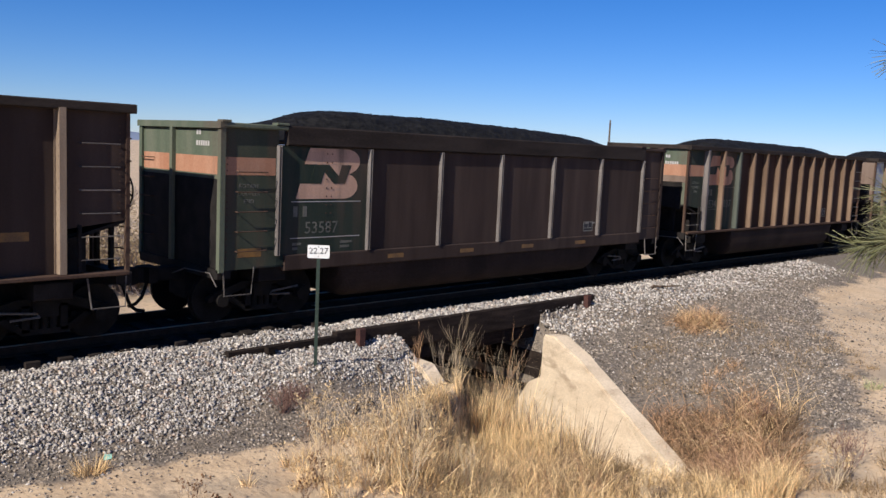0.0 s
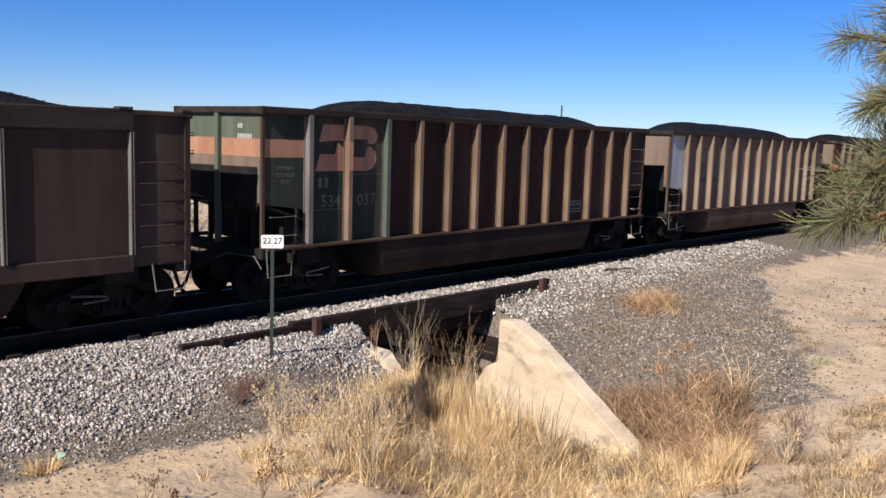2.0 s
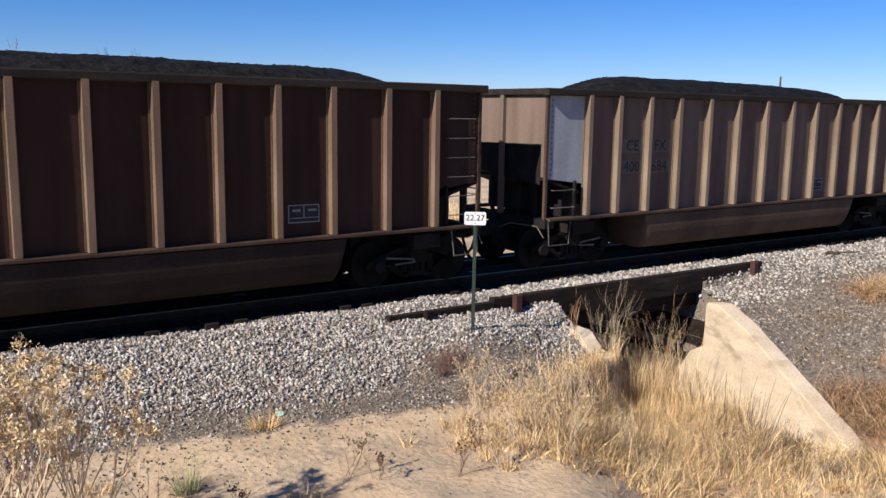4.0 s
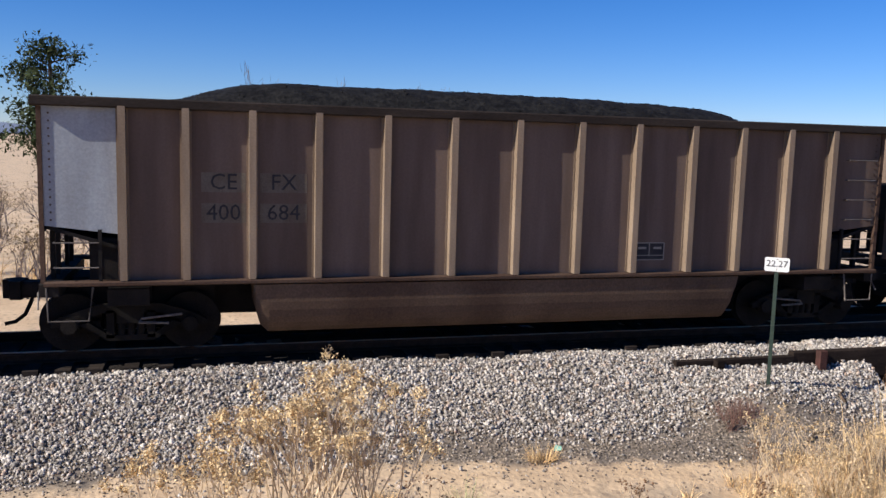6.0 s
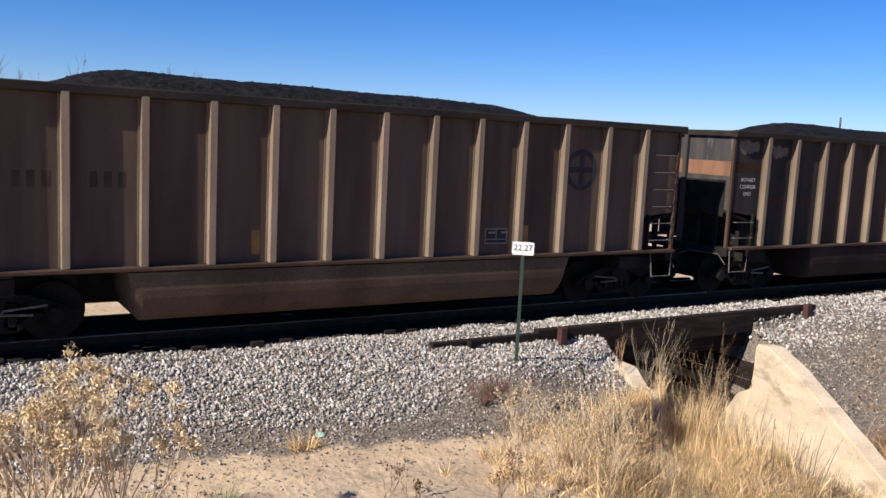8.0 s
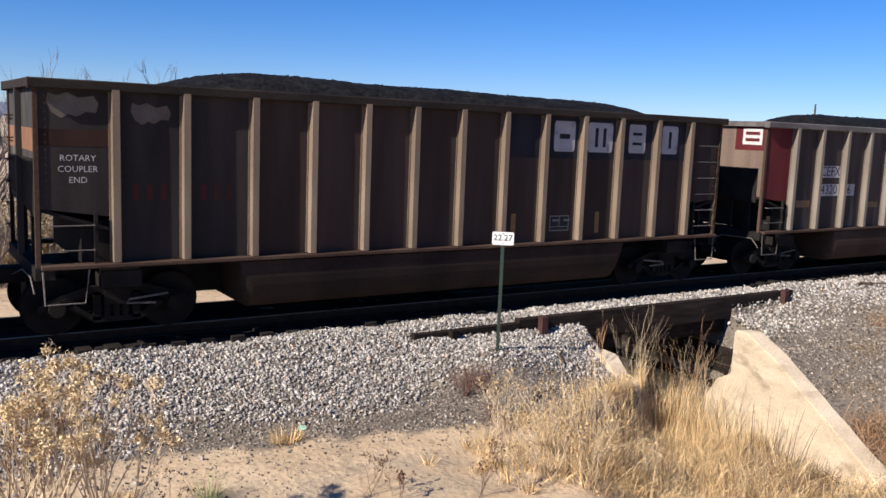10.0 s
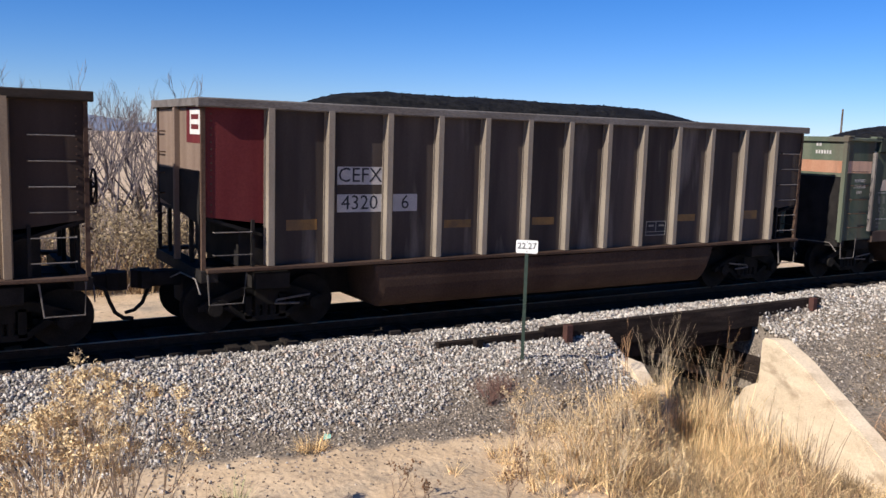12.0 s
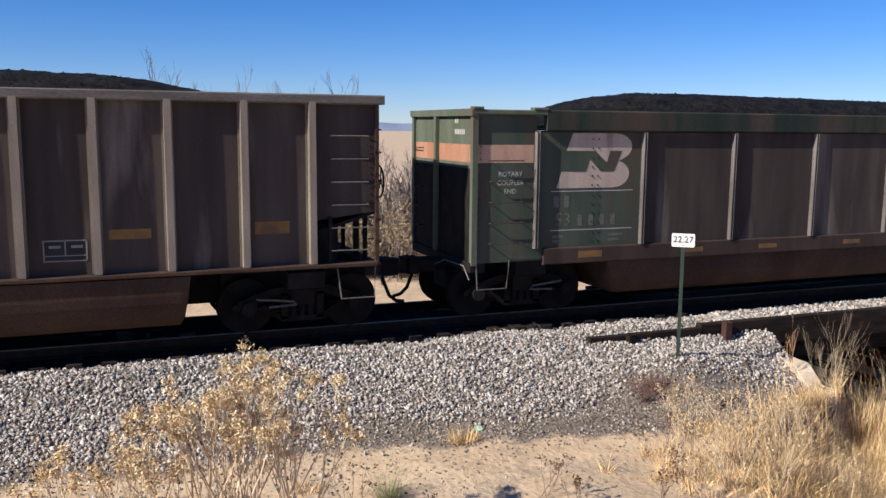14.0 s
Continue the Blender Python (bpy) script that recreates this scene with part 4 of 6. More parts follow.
LOBES = [(0.2, 1.0), *[(0.78 + 0.22 * math.cos(radians(a)), 0.755 + 0.245 * math.sin(radians(a))) for a in range(90, -75, -15)],
         *[(0.75 + 0.22 * math.cos(radians(a)), 0.255 + 0.255 * math.sin(radians(a))) for a in range(70, -91, -16)], (0, 0), (0.06, 0.3), (0.36, 0.3), (0.3, 0.68), (0.12, 0.68)]
ENN = [(0.2, 0.3), (0.28, 0.68), (0.5, 0.68), (0.66, 0.46), (0.7, 0.68), (0.86, 0.68), (0.76, 0.3), (0.58, 0.3), (0.43, 0.53), (0.38, 0.3)]


def emblem(x0, x1, z0, z1, y, back, ink):
    def make(car):
        logo_part("emblem", LOBES, x0, z0, x1 - x0, z1 - z0, y, ink, car, "faded peach railway emblem shape")
        logo_part("emblem_stroke", ENN, x0, z0, x1 - x0, z1 - z0, y - 0.004, back, car, "dark angular stroke across the emblem")
    return make


def split_emblem(y):
    """The same emblem over two bays; ribs stand between its halves."""
    def make(car):
        logo_part("emblem", [(0.12, 0.62), (0.25, 1), (1, 1), (1, 0.66), (0.7, 0.66)], -6.05, 2.68, 0.84, 0.95, y, M_ORANGE, car, "faded orange emblem shape")
        logo_part("emblem", [(0, 0), (0.15, 0.36), (0.62, 0.36), (0.72, 0.62), (1, 0.42), (1, 0)], -6.05, 2.68, 0.84, 0.95, y, M_ORANGE, car, "faded orange emblem shape")
        logo_part("emblem", [(0, 1), (0.5, 1), (0.72, 0.95), (0.84, 0.8), (0.8, 0.66), (0.7, 0.6), (0.5, 0.6), (0.5, 0.7), (0, 0.7)], -5.06, 2.68, 0.9, 0.95, y, M_ORANGE, car, "faded orange emblem shape")
        logo_part("emblem", [(0, 0), (0.5, 0), (0.7, 0.06), (0.8, 0.24), (0.76, 0.42), (0.62, 0.54), (0.5, 0.54), (0.42, 0.3), (0, 0.3)], -5.06, 2.68, 0.9, 0.95, y, M_ORANGE, car, "faded orange emblem shape")
    return make


def stripe(z0, z1, x0, x1, y, mat=None):
    def make(car):
        part("stripe", plate(x0, x1, z0, z1, y), mat or M_ORANGE, car, "faded orange paint stripe")
    return make


def end_stripe(z0, z1, half, mat=None):
    def make(car):
        x = -HALF + 0.03
        for a, b in ((-half, 0.14), (0.26, half)) if half > 1.4 else ((-half, -0.07), (0.07, half)):
            part("stripe", Shape().box(x - 0.004, x - 0.001, a, b, z0, z1), mat or M_ORANGE, car, "faded orange paint stripe")
    return make


def marks(x, z, widths, h, y, mat, name="marking", gap=0.05, label="row of faded painted characters"):
    def make(car):
        for k, w in enumerate(widths):
            if w > 0:
                part(name, plate(x + sum(abs(q) + gap for q in widths[:k]), x + sum(abs(q) + gap for q in widths[:k]) + w, z, z + h, y), mat, car, label)
    return make


def slab_letter(x, z, w, h, y, kind):
    """A heavy white painted block with slits of the dark ground in it, as a plain shape."""
    def make(car):
        u = [(0.06, 0), (0.94, 0), (1, 0.1), (1, 0.9), (0.94, 1), (0.06, 1), (0, 0.9), (0, 0.1)]
        logo_part("painted_block", u, x, z, w, h, y, M_WORNWHITE, car, "large worn white painted shape")
        for a, b, c, d in (((0.25, 0.75, 0.42, 0.58),), ((0.28, 0.4, 0.18, 0.82), (0.6, 0.72, 0.18, 0.82)), ((0.22, 0.78, 0.28, 0.38), (0.22, 0.78, 0.62, 0.72)), ((0.42, 0.58, 0.2, 0.8),))[kind - 1]:
            part("painted_slit", plate(x + a * w, x + b * w, z + c * h, z + d * h, y - 0.004, 0.002), M_BLUEBLACK, car)
    return make


def words(lines, x, z, size, y, mat, gap=1.25):
    def make(car):
        for k, w in enumerate(lines):
            part("lettering", text_mesh(w, size, mat, 0.001), None, car, "small white stencilled lettering", at=pose(x, y - 0.002, z - k * size * gap))
    return make


def data_panel(x, z, y, w=0.62, h=0.34):
    """A black stencil box with white rules and rows of bars."""
    def make(car):
        p = part("data_panel", plate(x, x + w, z, z + h, y), M_BLACKPAINT, car, "black stencil panel with white rules")
        s = Shape()
        for a, b, c, d in ((0, w, 0, 0.02), (0, w, h - 0.02, h), (0, 0.02, 0, h), (w - 0.02, w, 0, h), (w / 2 - 0.01, w / 2 + 0.01, 0.09, h), (0, w, 0.08, 0.095)):
            s.box(x + a, x + b, y - 0.006, y - 0.0035, z + c, z + d)
        part("rules", s, M_RULES, p, "thin faded white painted rules")
        part("stencil_rows", bars(x + 0.08, z + 0.2, (0.16, -0.0, 0.16), 0.07, 0.04, y - 0.0035), M_RULES, p)
    return make


def tape(x, z, w, h, y):
    def make(car):
        part("reflector", plate(x, x + w, z, z + h, y), M_YELLOW, car, "faded amber reflector strip")
    return make


def number_patch(x, z, w, h, y, widths, back=None):
    """A pale repaint patch with dark bars or, for a number, dark numerals."""
    def make(car):
        if isinstance(widths, str):
            p = part("number_patch", plate(x, x + w, z, z + h, y), back or M_GREYPAINT, car, "faded repaint patch")
            part("numerals", text_mesh(widths, h * 1.16, M_BLACKPAINT, 0.001), None, p, "dark painted numerals", at=pose(x + w / 2, y - 0.005, z + h / 2))
            return
        p = part("number_patch", plate(x, x + w, z, z + h, y), M_GREYPAINT, car, "pale grey repaint patch")
        n = max(1, len(widths))
        part("number_bars", bars(x + 0.06, z + 0.07, widths, (w - 0.12 - sum(widths)) / max(1, n - 1), h - 0.14, y - 0.0035), M_BLACKPAINT, p, "dark painted bars")
    return make


def bn_bars(y, number=""):
    rows = [words((number,), -5.12, 1.79, 0.33, y, M_GREYFADE)] if number else [words(("53",), -5.6, 1.79, 0.33, y, M_GREYFADE), marks(-5.3, 1.68, (0.09, 0.09, 0.09, 0.09), 0.2, y, M_GREYFADE, gap=0.14)]
    return [*rows, marks(-5.8, 2.02, (0.1, 0.1), 0.2, y, M_GREYFADE, gap=0.12), stripe(2.3, 2.315, -5.85, -4.15, y, M_GREYPAINT), stripe(1.6, 1.615, -5.85, -4.15, y, M_GREYPAINT),
            marks(-5.8, 1.47, (0.2, -0.85, 0.3), 0.05, y, M_GREYFADE), marks(-5.8, 1.38, (0.12, -0.93, 0.24), 0.05, y, M_GREYFADE)]


def rib_emblem(car):
    """The emblem's paint runs on over the face and side of the rib."""
    part("painted_rib_face", Shape().box(-5.252, -5.148, YR - 0.156, YR - 0.151, 2.68, 3.28), M_ORANGE, car, "faded orange paint on the rib")


def panel_rivets(car):
    s = Shape()
    for k in range(12):
        for dx in (-0.06, 0.06):
            s.disc((-4.97 + dx, YS - 0.009, 1.42 + 0.165 * k), "y", 0.018, 0.012, 6, 0.01)
    part("rivet_row", s, M_TUB, car, "double row of dark rivets")["kind"] = "stuff"


def end_dust(car):
    """Dusty paint between the end's stripe and the black plate that paints its shadow."""
    x = -HALF + 0.03
    for a, b in ((-1.38, -0.07), (0.07, 1.38)):
        part("dusty_band", Shape().box(x - 0.0035, x - 0.001, a, b, 2.744, 2.946), M_PALE, car, "dusty pale band of end paint")


def end_marks(car):
    """Small faded characters near the top of the end wall."""
    x = -HALF + 0.03
    for z, widths in ((3.5, (0.06, 0.06)), (3.3, (0.05, 0.05, 0.05, 0.05, 0.05, 0.05))):
        y = -0.62
        for w in widths:
            part("marking", Shape().box(x - 0.005, x - 0.001, y - w, y, z, z + 0.09), M_GREYPAINT, car, "row of faded painted characters")
            y -= w + 0.03


M_PALEGREEN = material("dull faded green rib paint", (0.095, 0.105, 0.088), (0.07, 0.077, 0.064), 2, 0.75, 40, 0.1, 0.05, STREAK)
M_TANTUB = material("dusty tan tub steel", (0.0845, 0.0546, 0.039), (0.13, 0.0884, 0.0624), 1.2, 0.85, 30, 0.2, 0.15, (1, 1, .5))
M_PALELOGO = material("faded white logo paint", (0.5, 0.4, 0.33), (0.4, 0.33, 0.275), 3, 0.75, 30, 0.1, 0.07, STREAK, c3=(0.26, 0.2, 0.16), c3_at=0.58, c3_scale=1.5)
M_DUSTY = material("dark brown car paint with pale dust", (0.052, 0.0405, 0.0365), (0.086, 0.068, 0.0595), 1.6, 0.72, 26, 0.06, 0.03, STREAK, vary=0.18, c3=(0.165, 0.138, 0.118), c3_at=0.58, c3_scale=1.1)
M_RIBGREY = material("worn grey brown steel", (0.26, 0.22, 0.18), (0.17, 0.14, 0.115), 3.0, 0.75, 40, 0.1, 0.05, STREAK, c3=(0.36, 0.315, 0.265), c3_scale=2.0)
M_GREYCHORD = material("weathered grey rim steel", (0.165, 0.15, 0.142), (0.11, 0.094, 0.086), 2.0, 0.7, 40, 0.25, 0.2, (0.4, 2, 2), c3=(0.07, 0.055, 0.05), c3_at=0.6)
M_GREYFADE = material("ghosted white paint", (0.17, 0.165, 0.145), (0.09, 0.09, 0.078), 4, 0.75, 40, 0.2, 0.05)
M_DULLGREEN = material("grimy dark green paint", (0.022, 0.034, 0.027), (0.04, 0.046, 0.036), 1.5, 0.7, 30, 0.1, 0.07, STREAK, c3=(0.075, 0.055, 0.043), c3_at=0.5)
M_DIRTGREEN = material("soot-streaked olive green paint", (0.042, 0.052, 0.038), (0.062, 0.066, 0.048), 1.5, 0.7, 30, 0.1, 0.07, STREAK, c3=(0.08, 0.058, 0.042), c3_at=0.5)
M_REDBROWN = material("dusty brown end paint", (0.2, 0.145, 0.115), (0.15, 0.105, 0.083), 1.5, 0.75, 30, 0.1, 0.07, STREAK)
M_RULES = material("faded white stencil paint", (0.26, 0.25, 0.23), (0.2, 0.19, 0.175), 4, 0.75, 40, 0.15, 0.05)
M_FADEPATCH = material("sooty grey brown repaint patch", (0.15, 0.13, 0.108), (0.11, 0.09, 0.072), 3, 0.75, 40, 0.15, 0.05)
M_WORNWHITE = material("worn white paint on dark ground", (0.42, 0.41, 0.42), (0.34, 0.33, 0.34), 3, 0.75, 40, 0.15, 0.05, c3=(0.2, 0.19, 0.19), c3_at=0.62, c3_scale=4.0)
M_GHOST = material("ghosted dark paint", (0.046, 0.032, 0.026), (0.062, 0.044, 0.035), 3, 0.75, 40, 0.2, 0.05)
M_BLUEBLACK = material("blue black paint patch", (0.018, 0.018, 0.026), (0.028, 0.027, 0.035), 2, 0.75, 30, 0.1, 0.07, STREAK)
YS, YR = -1.5, -1.42


def ring_emblem(x, z, r, y):
    """A dark round emblem: a ring with a bar cross inside."""
    def make(car):
        s = Shape()
        k = 28
        o = [(x + r * math.cos(2 * math.pi * i / k), z + r * math.sin(2 * math.pi * i / k)) for i in range(k)]
        n = [(x + r * 0.76 * math.cos(2 * math.pi * i / k), z + r * 0.76 * math.sin(2 * math.pi * i / k)) for i in range(k)]
        for i in range(k):
            s.prism([o[i], o[(i + 1) % k], n[(i + 1) % k], n[i]], "y", y - 0.003, y)
        s.box(x - 0.06, x + 0.06, y - 0.004, y, z - r * 0.74, z + r * 0.74)
        s.box(x - r * 0.74, x + r * 0.74, y - 0.005, y, z - 0.06, z + 0.06)
        part("round_emblem", s, M_BLACKPAINT, car, "dark round painted emblem")
    return make


def peeling(x, z, w, h):
    """A ragged pale patch where paint has peeled off a panel."""
    def make(car):
        pts = [(0.04, 0.95), (0.0, 0.6), (0.1, 0.25), (0.28, 0.05), (0.42, 0.2), (0.58, 0.12), (0.75, 0.3), (0.95, 0.28), (1.0, 0.62), (0.9, 0.9), (0.62, 0.8), (0.4, 0.98), (0.2, 0.86)]
        logo_part("peeled_patch", pts, x, z, w, h, YR, M_FADEPATCH, car, "pale patch of peeled paint")
    return make


def end_plate(car):
    """A red corner with a white number plate on the end wall."""
    x = -HALF + 0.03
    part("red_corner", Shape().box(x - 0.004, x - 0.001, -1.38, -0.5, 3.2, 3.78), M_RED, car, "dull crimson painted corner")
    p = part("number_plate", Shape().box(x - 0.008, x - 0.005, -1.3, -0.72, 3.34, 3.74), M_WHITE, car, "white painted number panel")
    for z in (3.42, 3.58):
        part("number_bar", Shape().box(x - 0.011, x - 0.0085, -1.22, -0.8, z, z + 0.08), M_RED, p)


RIBS_D = (-6.22, -5.32, -4.34, -3.33, -2.24, -1.13, -0.01, 1.11, 2.18, 3.27, 4.26, 5.25, 6.2)
SPECS = [
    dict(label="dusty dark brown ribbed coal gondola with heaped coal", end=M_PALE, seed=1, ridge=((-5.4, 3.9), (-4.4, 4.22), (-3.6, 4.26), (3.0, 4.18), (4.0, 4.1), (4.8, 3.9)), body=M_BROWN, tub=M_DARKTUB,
         marks=[tape(5.3, 1.75, 0.5, 0.14, YR), data_panel(3.2, 1.5, YR)]),
    dict(label="brown smooth-sided coal gondola with green and orange end", end=M_OLIVE, end_label="faded green end with orange stripe", seed=2, ridge=((-5.6, 3.78), (-4.5, 4.08), (-3.6, 4.15), (0.3, 4.13), (3.5, 4.03), (4.7, 3.97), (5.7, 3.78)), smooth=True, tub=M_DARKTUB, band=M_CHORD,
         paint={0: M_DIRTGREEN, 1: M_DULLGREEN}, panel_label={0: "faded green end panel", 1: "dull green panel with an emblem"},
         marks=[emblem(-5.75, -4.2, 2.36, 3.34, YS, M_DULLGREEN, M_PEACH), stripe(2.8, 3.12, -7.33, -6.22, YS), end_stripe(2.8, 3.12, 1.43), *bn_bars(YS, "53587"),
                words(("ROTARY", "COUPLER", "END"), -6.78, 2.6, 0.11, YS, M_GREYFADE), panel_rivets, end_marks, tape(-7.0, 1.3, 0.5, 0.16, YS),
                data_panel(3.6, 1.42, YS, 0.42, 0.26), tape(-3.4, 1.1, 0.45, 0.09, -1.56), tape(-1.2, 1.1, 0.45, 0.09, -1.56), tape(1.0, 1.1, 0.45, 0.09, -1.56), tape(3.2, 1.1, 0.45, 0.09, -1.56)]),
    dict(label="rusty brown ribbed coal gondola with green and orange end bays", end=M_OLIVE, end_label="faded green end with orange stripe", seed=3, ridge=((-4.9, 3.9), (-4.2, 4.14), (-3.3, 4.24), (0.9, 4.22), (4.2, 4.19), (5.2, 4.14), (6.1, 3.9)), body=M_RUST, tub=M_DARKTUB, rib_paint={**{x: M_RIBRUST for x in RIBS}, -6.26: M_POST, -4.08: M_PALEGREEN},
         paint={0: M_DULLGREEN, 1: M_DULLGREEN, 2: M_DULLGREEN}, panel_label={0: "faded green end panel"},
         marks=[split_emblem(YR), rib_emblem, words(("ROTARY", "COUPLER", "END"), -6.8, 2.74, 0.11, YR, M_GREYFADE), end_dust, end_marks, stripe(2.95, 3.3, -7.33, -6.33, YR), end_stripe(2.95, 3.3, 1.38), marks(-5.96, 2.34, (0.09, 0.09), 0.2, YR, M_GREYFADE, gap=0.08),
                words(("534",), -5.62, 2.05, 0.36, YR, M_GREYFADE), words(("037",), -4.62, 2.05, 0.36, YR, M_GREYFADE),
                stripe(1.88, 1.895, -6.1, -5.25, YR, M_GREYFADE), stripe(2.6, 2.612, -5.05, -4.15, YR, M_GREYFADE), data_panel(3.25, 1.45, YR, 0.6, 0.32)]),
    dict(label="tan brown ribbed coal gondola with pale blue end panel", end=M_PALE, seed=4, ridge=((-5.6, 3.94), (-4.5, 4.24), (-3.7, 4.3), (0.4, 4.28), (3.2, 4.22), (4.4, 4.13), (5.0, 3.9)), ribs=RIBS_D, body=M_LIGHTTAN, tub=M_TANTUB, paint={0: M_BLUEGREY}, panel_label={0: "pale blue grey panel"},
         marks=[number_patch(-5.1, 2.55, 0.66, 0.3, YR, "CE", M_FADEPATCH), number_patch(-4.22, 2.55, 0.72, 0.3, YR, "FX", M_FADEPATCH), number_patch(-5.1, 2.08, 0.66, 0.3, YR, "400", M_FADEPATCH),
                number_patch(-4.22, 2.08, 0.72, 0.3, YR, "684", M_FADEPATCH), data_panel(2.25, 1.42, YR, 0.6, 0.32)]),
    dict(label="brown ribbed coal gondola with dull red end panel", end=M_PALE, seed=5, ridge=((-5.3, 3.94), (-4.7, 4.16), (-4.0, 4.25), (-2.0, 4.21), (1.5, 4.18), (3.2, 4.13), (4.6, 3.9)), body=M_TAN, tub=M_TANTUB, paint={0: M_DULLRED}, panel_label={0: "sooty brown red end panel"},
         marks=[tape(-2.35, 1.35, 0.14, 0.4, YR), tape(3.2, 1.35, 0.13, 0.42, YR),
                words(("ROTARY", "COUPLER", "END"), -6.75, 2.98, 0.1, YR, M_GREYFADE), marks(-5.9, 2.42, (0.11, 0.11, 0.11), 0.24, YR, M_GHOST, gap=0.09), marks(-4.85, 2.42, (0.11, 0.11, 0.11), 0.24, YR, M_GHOST, gap=0.09), stripe(1.95, 2.75, -6.42, -6.29, YR, M_YELLOW), data_panel(2.3, 1.42, YR, 0.52, 0.3), ring_emblem(4.6, 2.9, 0.42, YR)]),
    dict(label="brown ribbed coal gondola with charcoal end and orange stripe", end=M_CHARCOAL, end_label="charcoal end with orange stripe", seed=6, ridge=((-5.4, 3.94), (-4.4, 4.2), (-3.7, 4.27), (-1.9, 4.23), (2.1, 4.19), (4.6, 4.15), (5.3, 4.1), (6.0, 3.9)), body=M_BROWN,
         tub=M_DARKTUB, paint={0: M_SOOT, 1: M_SOOT, 2: M_SOOT},
         marks=[end_stripe(2.86, 3.2, 1.38, M_DULLORANGE), peeling(-7.2, 3.34, 0.72, 0.4), peeling(-6.02, 3.28, 0.6, 0.36), stripe(2.95, 3.2, -7.33, -6.33, YR, M_RUST), words(("ROTARY", "COUPLER", "END"), -6.78, 2.78, 0.13, YR, M_GREYPAINT),
                *[stripe(2.92, 3.76, a, b, YR, M_BLUEBLACK) for a, b in ((1.1, 1.94), (2.1, 2.96), (3.12, 4.0), (4.16, 5.12), (5.28, 6.18))],
                slab_letter(2.3, 3.06, 0.56, 0.62, YR - 0.004, 1), slab_letter(3.22, 3.06, 0.7, 0.62, YR - 0.004, 2), slab_letter(4.4, 3.06, 0.5, 0.62, YR - 0.004, 3), slab_letter(5.42, 3.06, 0.5, 0.62, YR - 0.004, 4),
                data_panel(2.3, 1.42, YR, 0.52, 0.32), tape(1.3, 1.35, 0.12, 0.45, YR), tape(3.55, 1.35, 0.12, 0.45, YR),
                marks(-6.0, 2.15, (0.09, 0.09, 0.09), 0.24, YR, M_DULLRED, gap=0.12), marks(-4.95, 2.15, (0.09, 0.09, 0.09), 0.24, YR, M_DULLRED, gap=0.12)]),
    dict(label="dark brown ribbed coal gondola with red end panel", end=M_REDBROWN, end_label="dusty brown end wall with a red corner", seed=7, ridge=((-5.1, 3.94), (-4.5, 4.14), (-3.6, 4.23), (-0.5, 4.23), (2.9, 4.21), (3.7, 4.16), (5.0, 3.92)), body=M_DUSTY, rib_paint={x: M_RIBGREY for x in RIBS}, chord=M_GREYCHORD, paint={0: M_RED}, panel_label={0: "dull red end panel"},
         marks=[number_patch(-5.03, 2.55, 0.87, 0.31, YR, "CEFX"), number_patch(-5.03, 2.07, 0.87, 0.31, YR, "4320"), number_patch(-3.94, 2.07, 0.5, 0.31, YR, "6"),
                end_plate, tape(-5.95, 1.78, 0.55, 0.18, YR), tape(-2.85, 1.74, 0.6, 0.15, YR), tape(-0.8, 1.74, 0.55, 0.15, YR), tape(3.2, 1.72, 0.6, 0.15, YR), tape(5.35, 1.72, 0.55, 0.2, YR), data_panel(2.3, 1.42, YR, 0.6, 0.32)]),
    dict(label="faded green and brown smooth-sided coal gondola", end=M_OLIVE, end_label="faded green end with orange stripe", seed=8, ridge=((-5.3, 3.78), (-4.4, 4.0), (-3.3, 4.15), (0.8, 4.12), (3.6, 4.08), (4.8, 3.9)), smooth=True, body=M_DUSTY, band=M_DULLGREEN,
         paint={0: M_GREEN, 1: M_GREEN}, panel_label={0: "faded green end panel", 1: "faded green panel with an emblem"},
         marks=[emblem(-5.75, -4.2, 2.36, 3.34, YS, M_GREEN, M_PALELOGO), stripe(2.82, 3.13, -7.33, -6.22, YS, M_PEACH), end_stripe(2.82, 3.13, 1.43), *bn_bars(YS), panel_rivets, end_marks,
                words(("ROTARY", "COUPLER", "END"), -6.66, 2.62, 0.12, YS, M_GREYPAINT), tape(-5.3, 1.1, 0.5, 0.12, -1.56), tape(-3.0, 1.1, 0.45, 0.09, -1.56), tape(-1.2, 1.1, 0.45, 0.09, -1.56), tape(1.0, 1.1, 0.45, 0.09, -1.56)]),
]

cars = [(smooth_car if s.get("smooth") else ribbed_car)(s) for s in SPECS]

# ---- ballast and gravel ----
deck_y0, deck_y1 = 13.17, 17.04
thing("bridge_ballast", Shape().box(11.2, 18.3, deck_y0, deck_y1, -0.335, -0.235), M_STONE, "grey ballast bed on the bridge deck", "ballast", kind="structure")


def top_z(x, y):
    """Ground, or the ballast on the bridge."""
    on = (x > 11.2) & (x < 18.3) & (y > deck_y0) & (y < deck_y1)
    return np.where(on, -0.235, ground_z(x, y))


def scatter(n, x0, x1, y0, y1, keep, seed):
    rg = np.random.default_rng(seed)
    x, y = rg.uniform(x0, x1, n), rg.uniform(y0, y1, n)
    k = rg.uniform(0, 1, n) < keep(x, y)
    return x[k], y[k]


def in_gully(x, y):
    return (ground_z(x, y) < -1.55) & (y < 13.1)


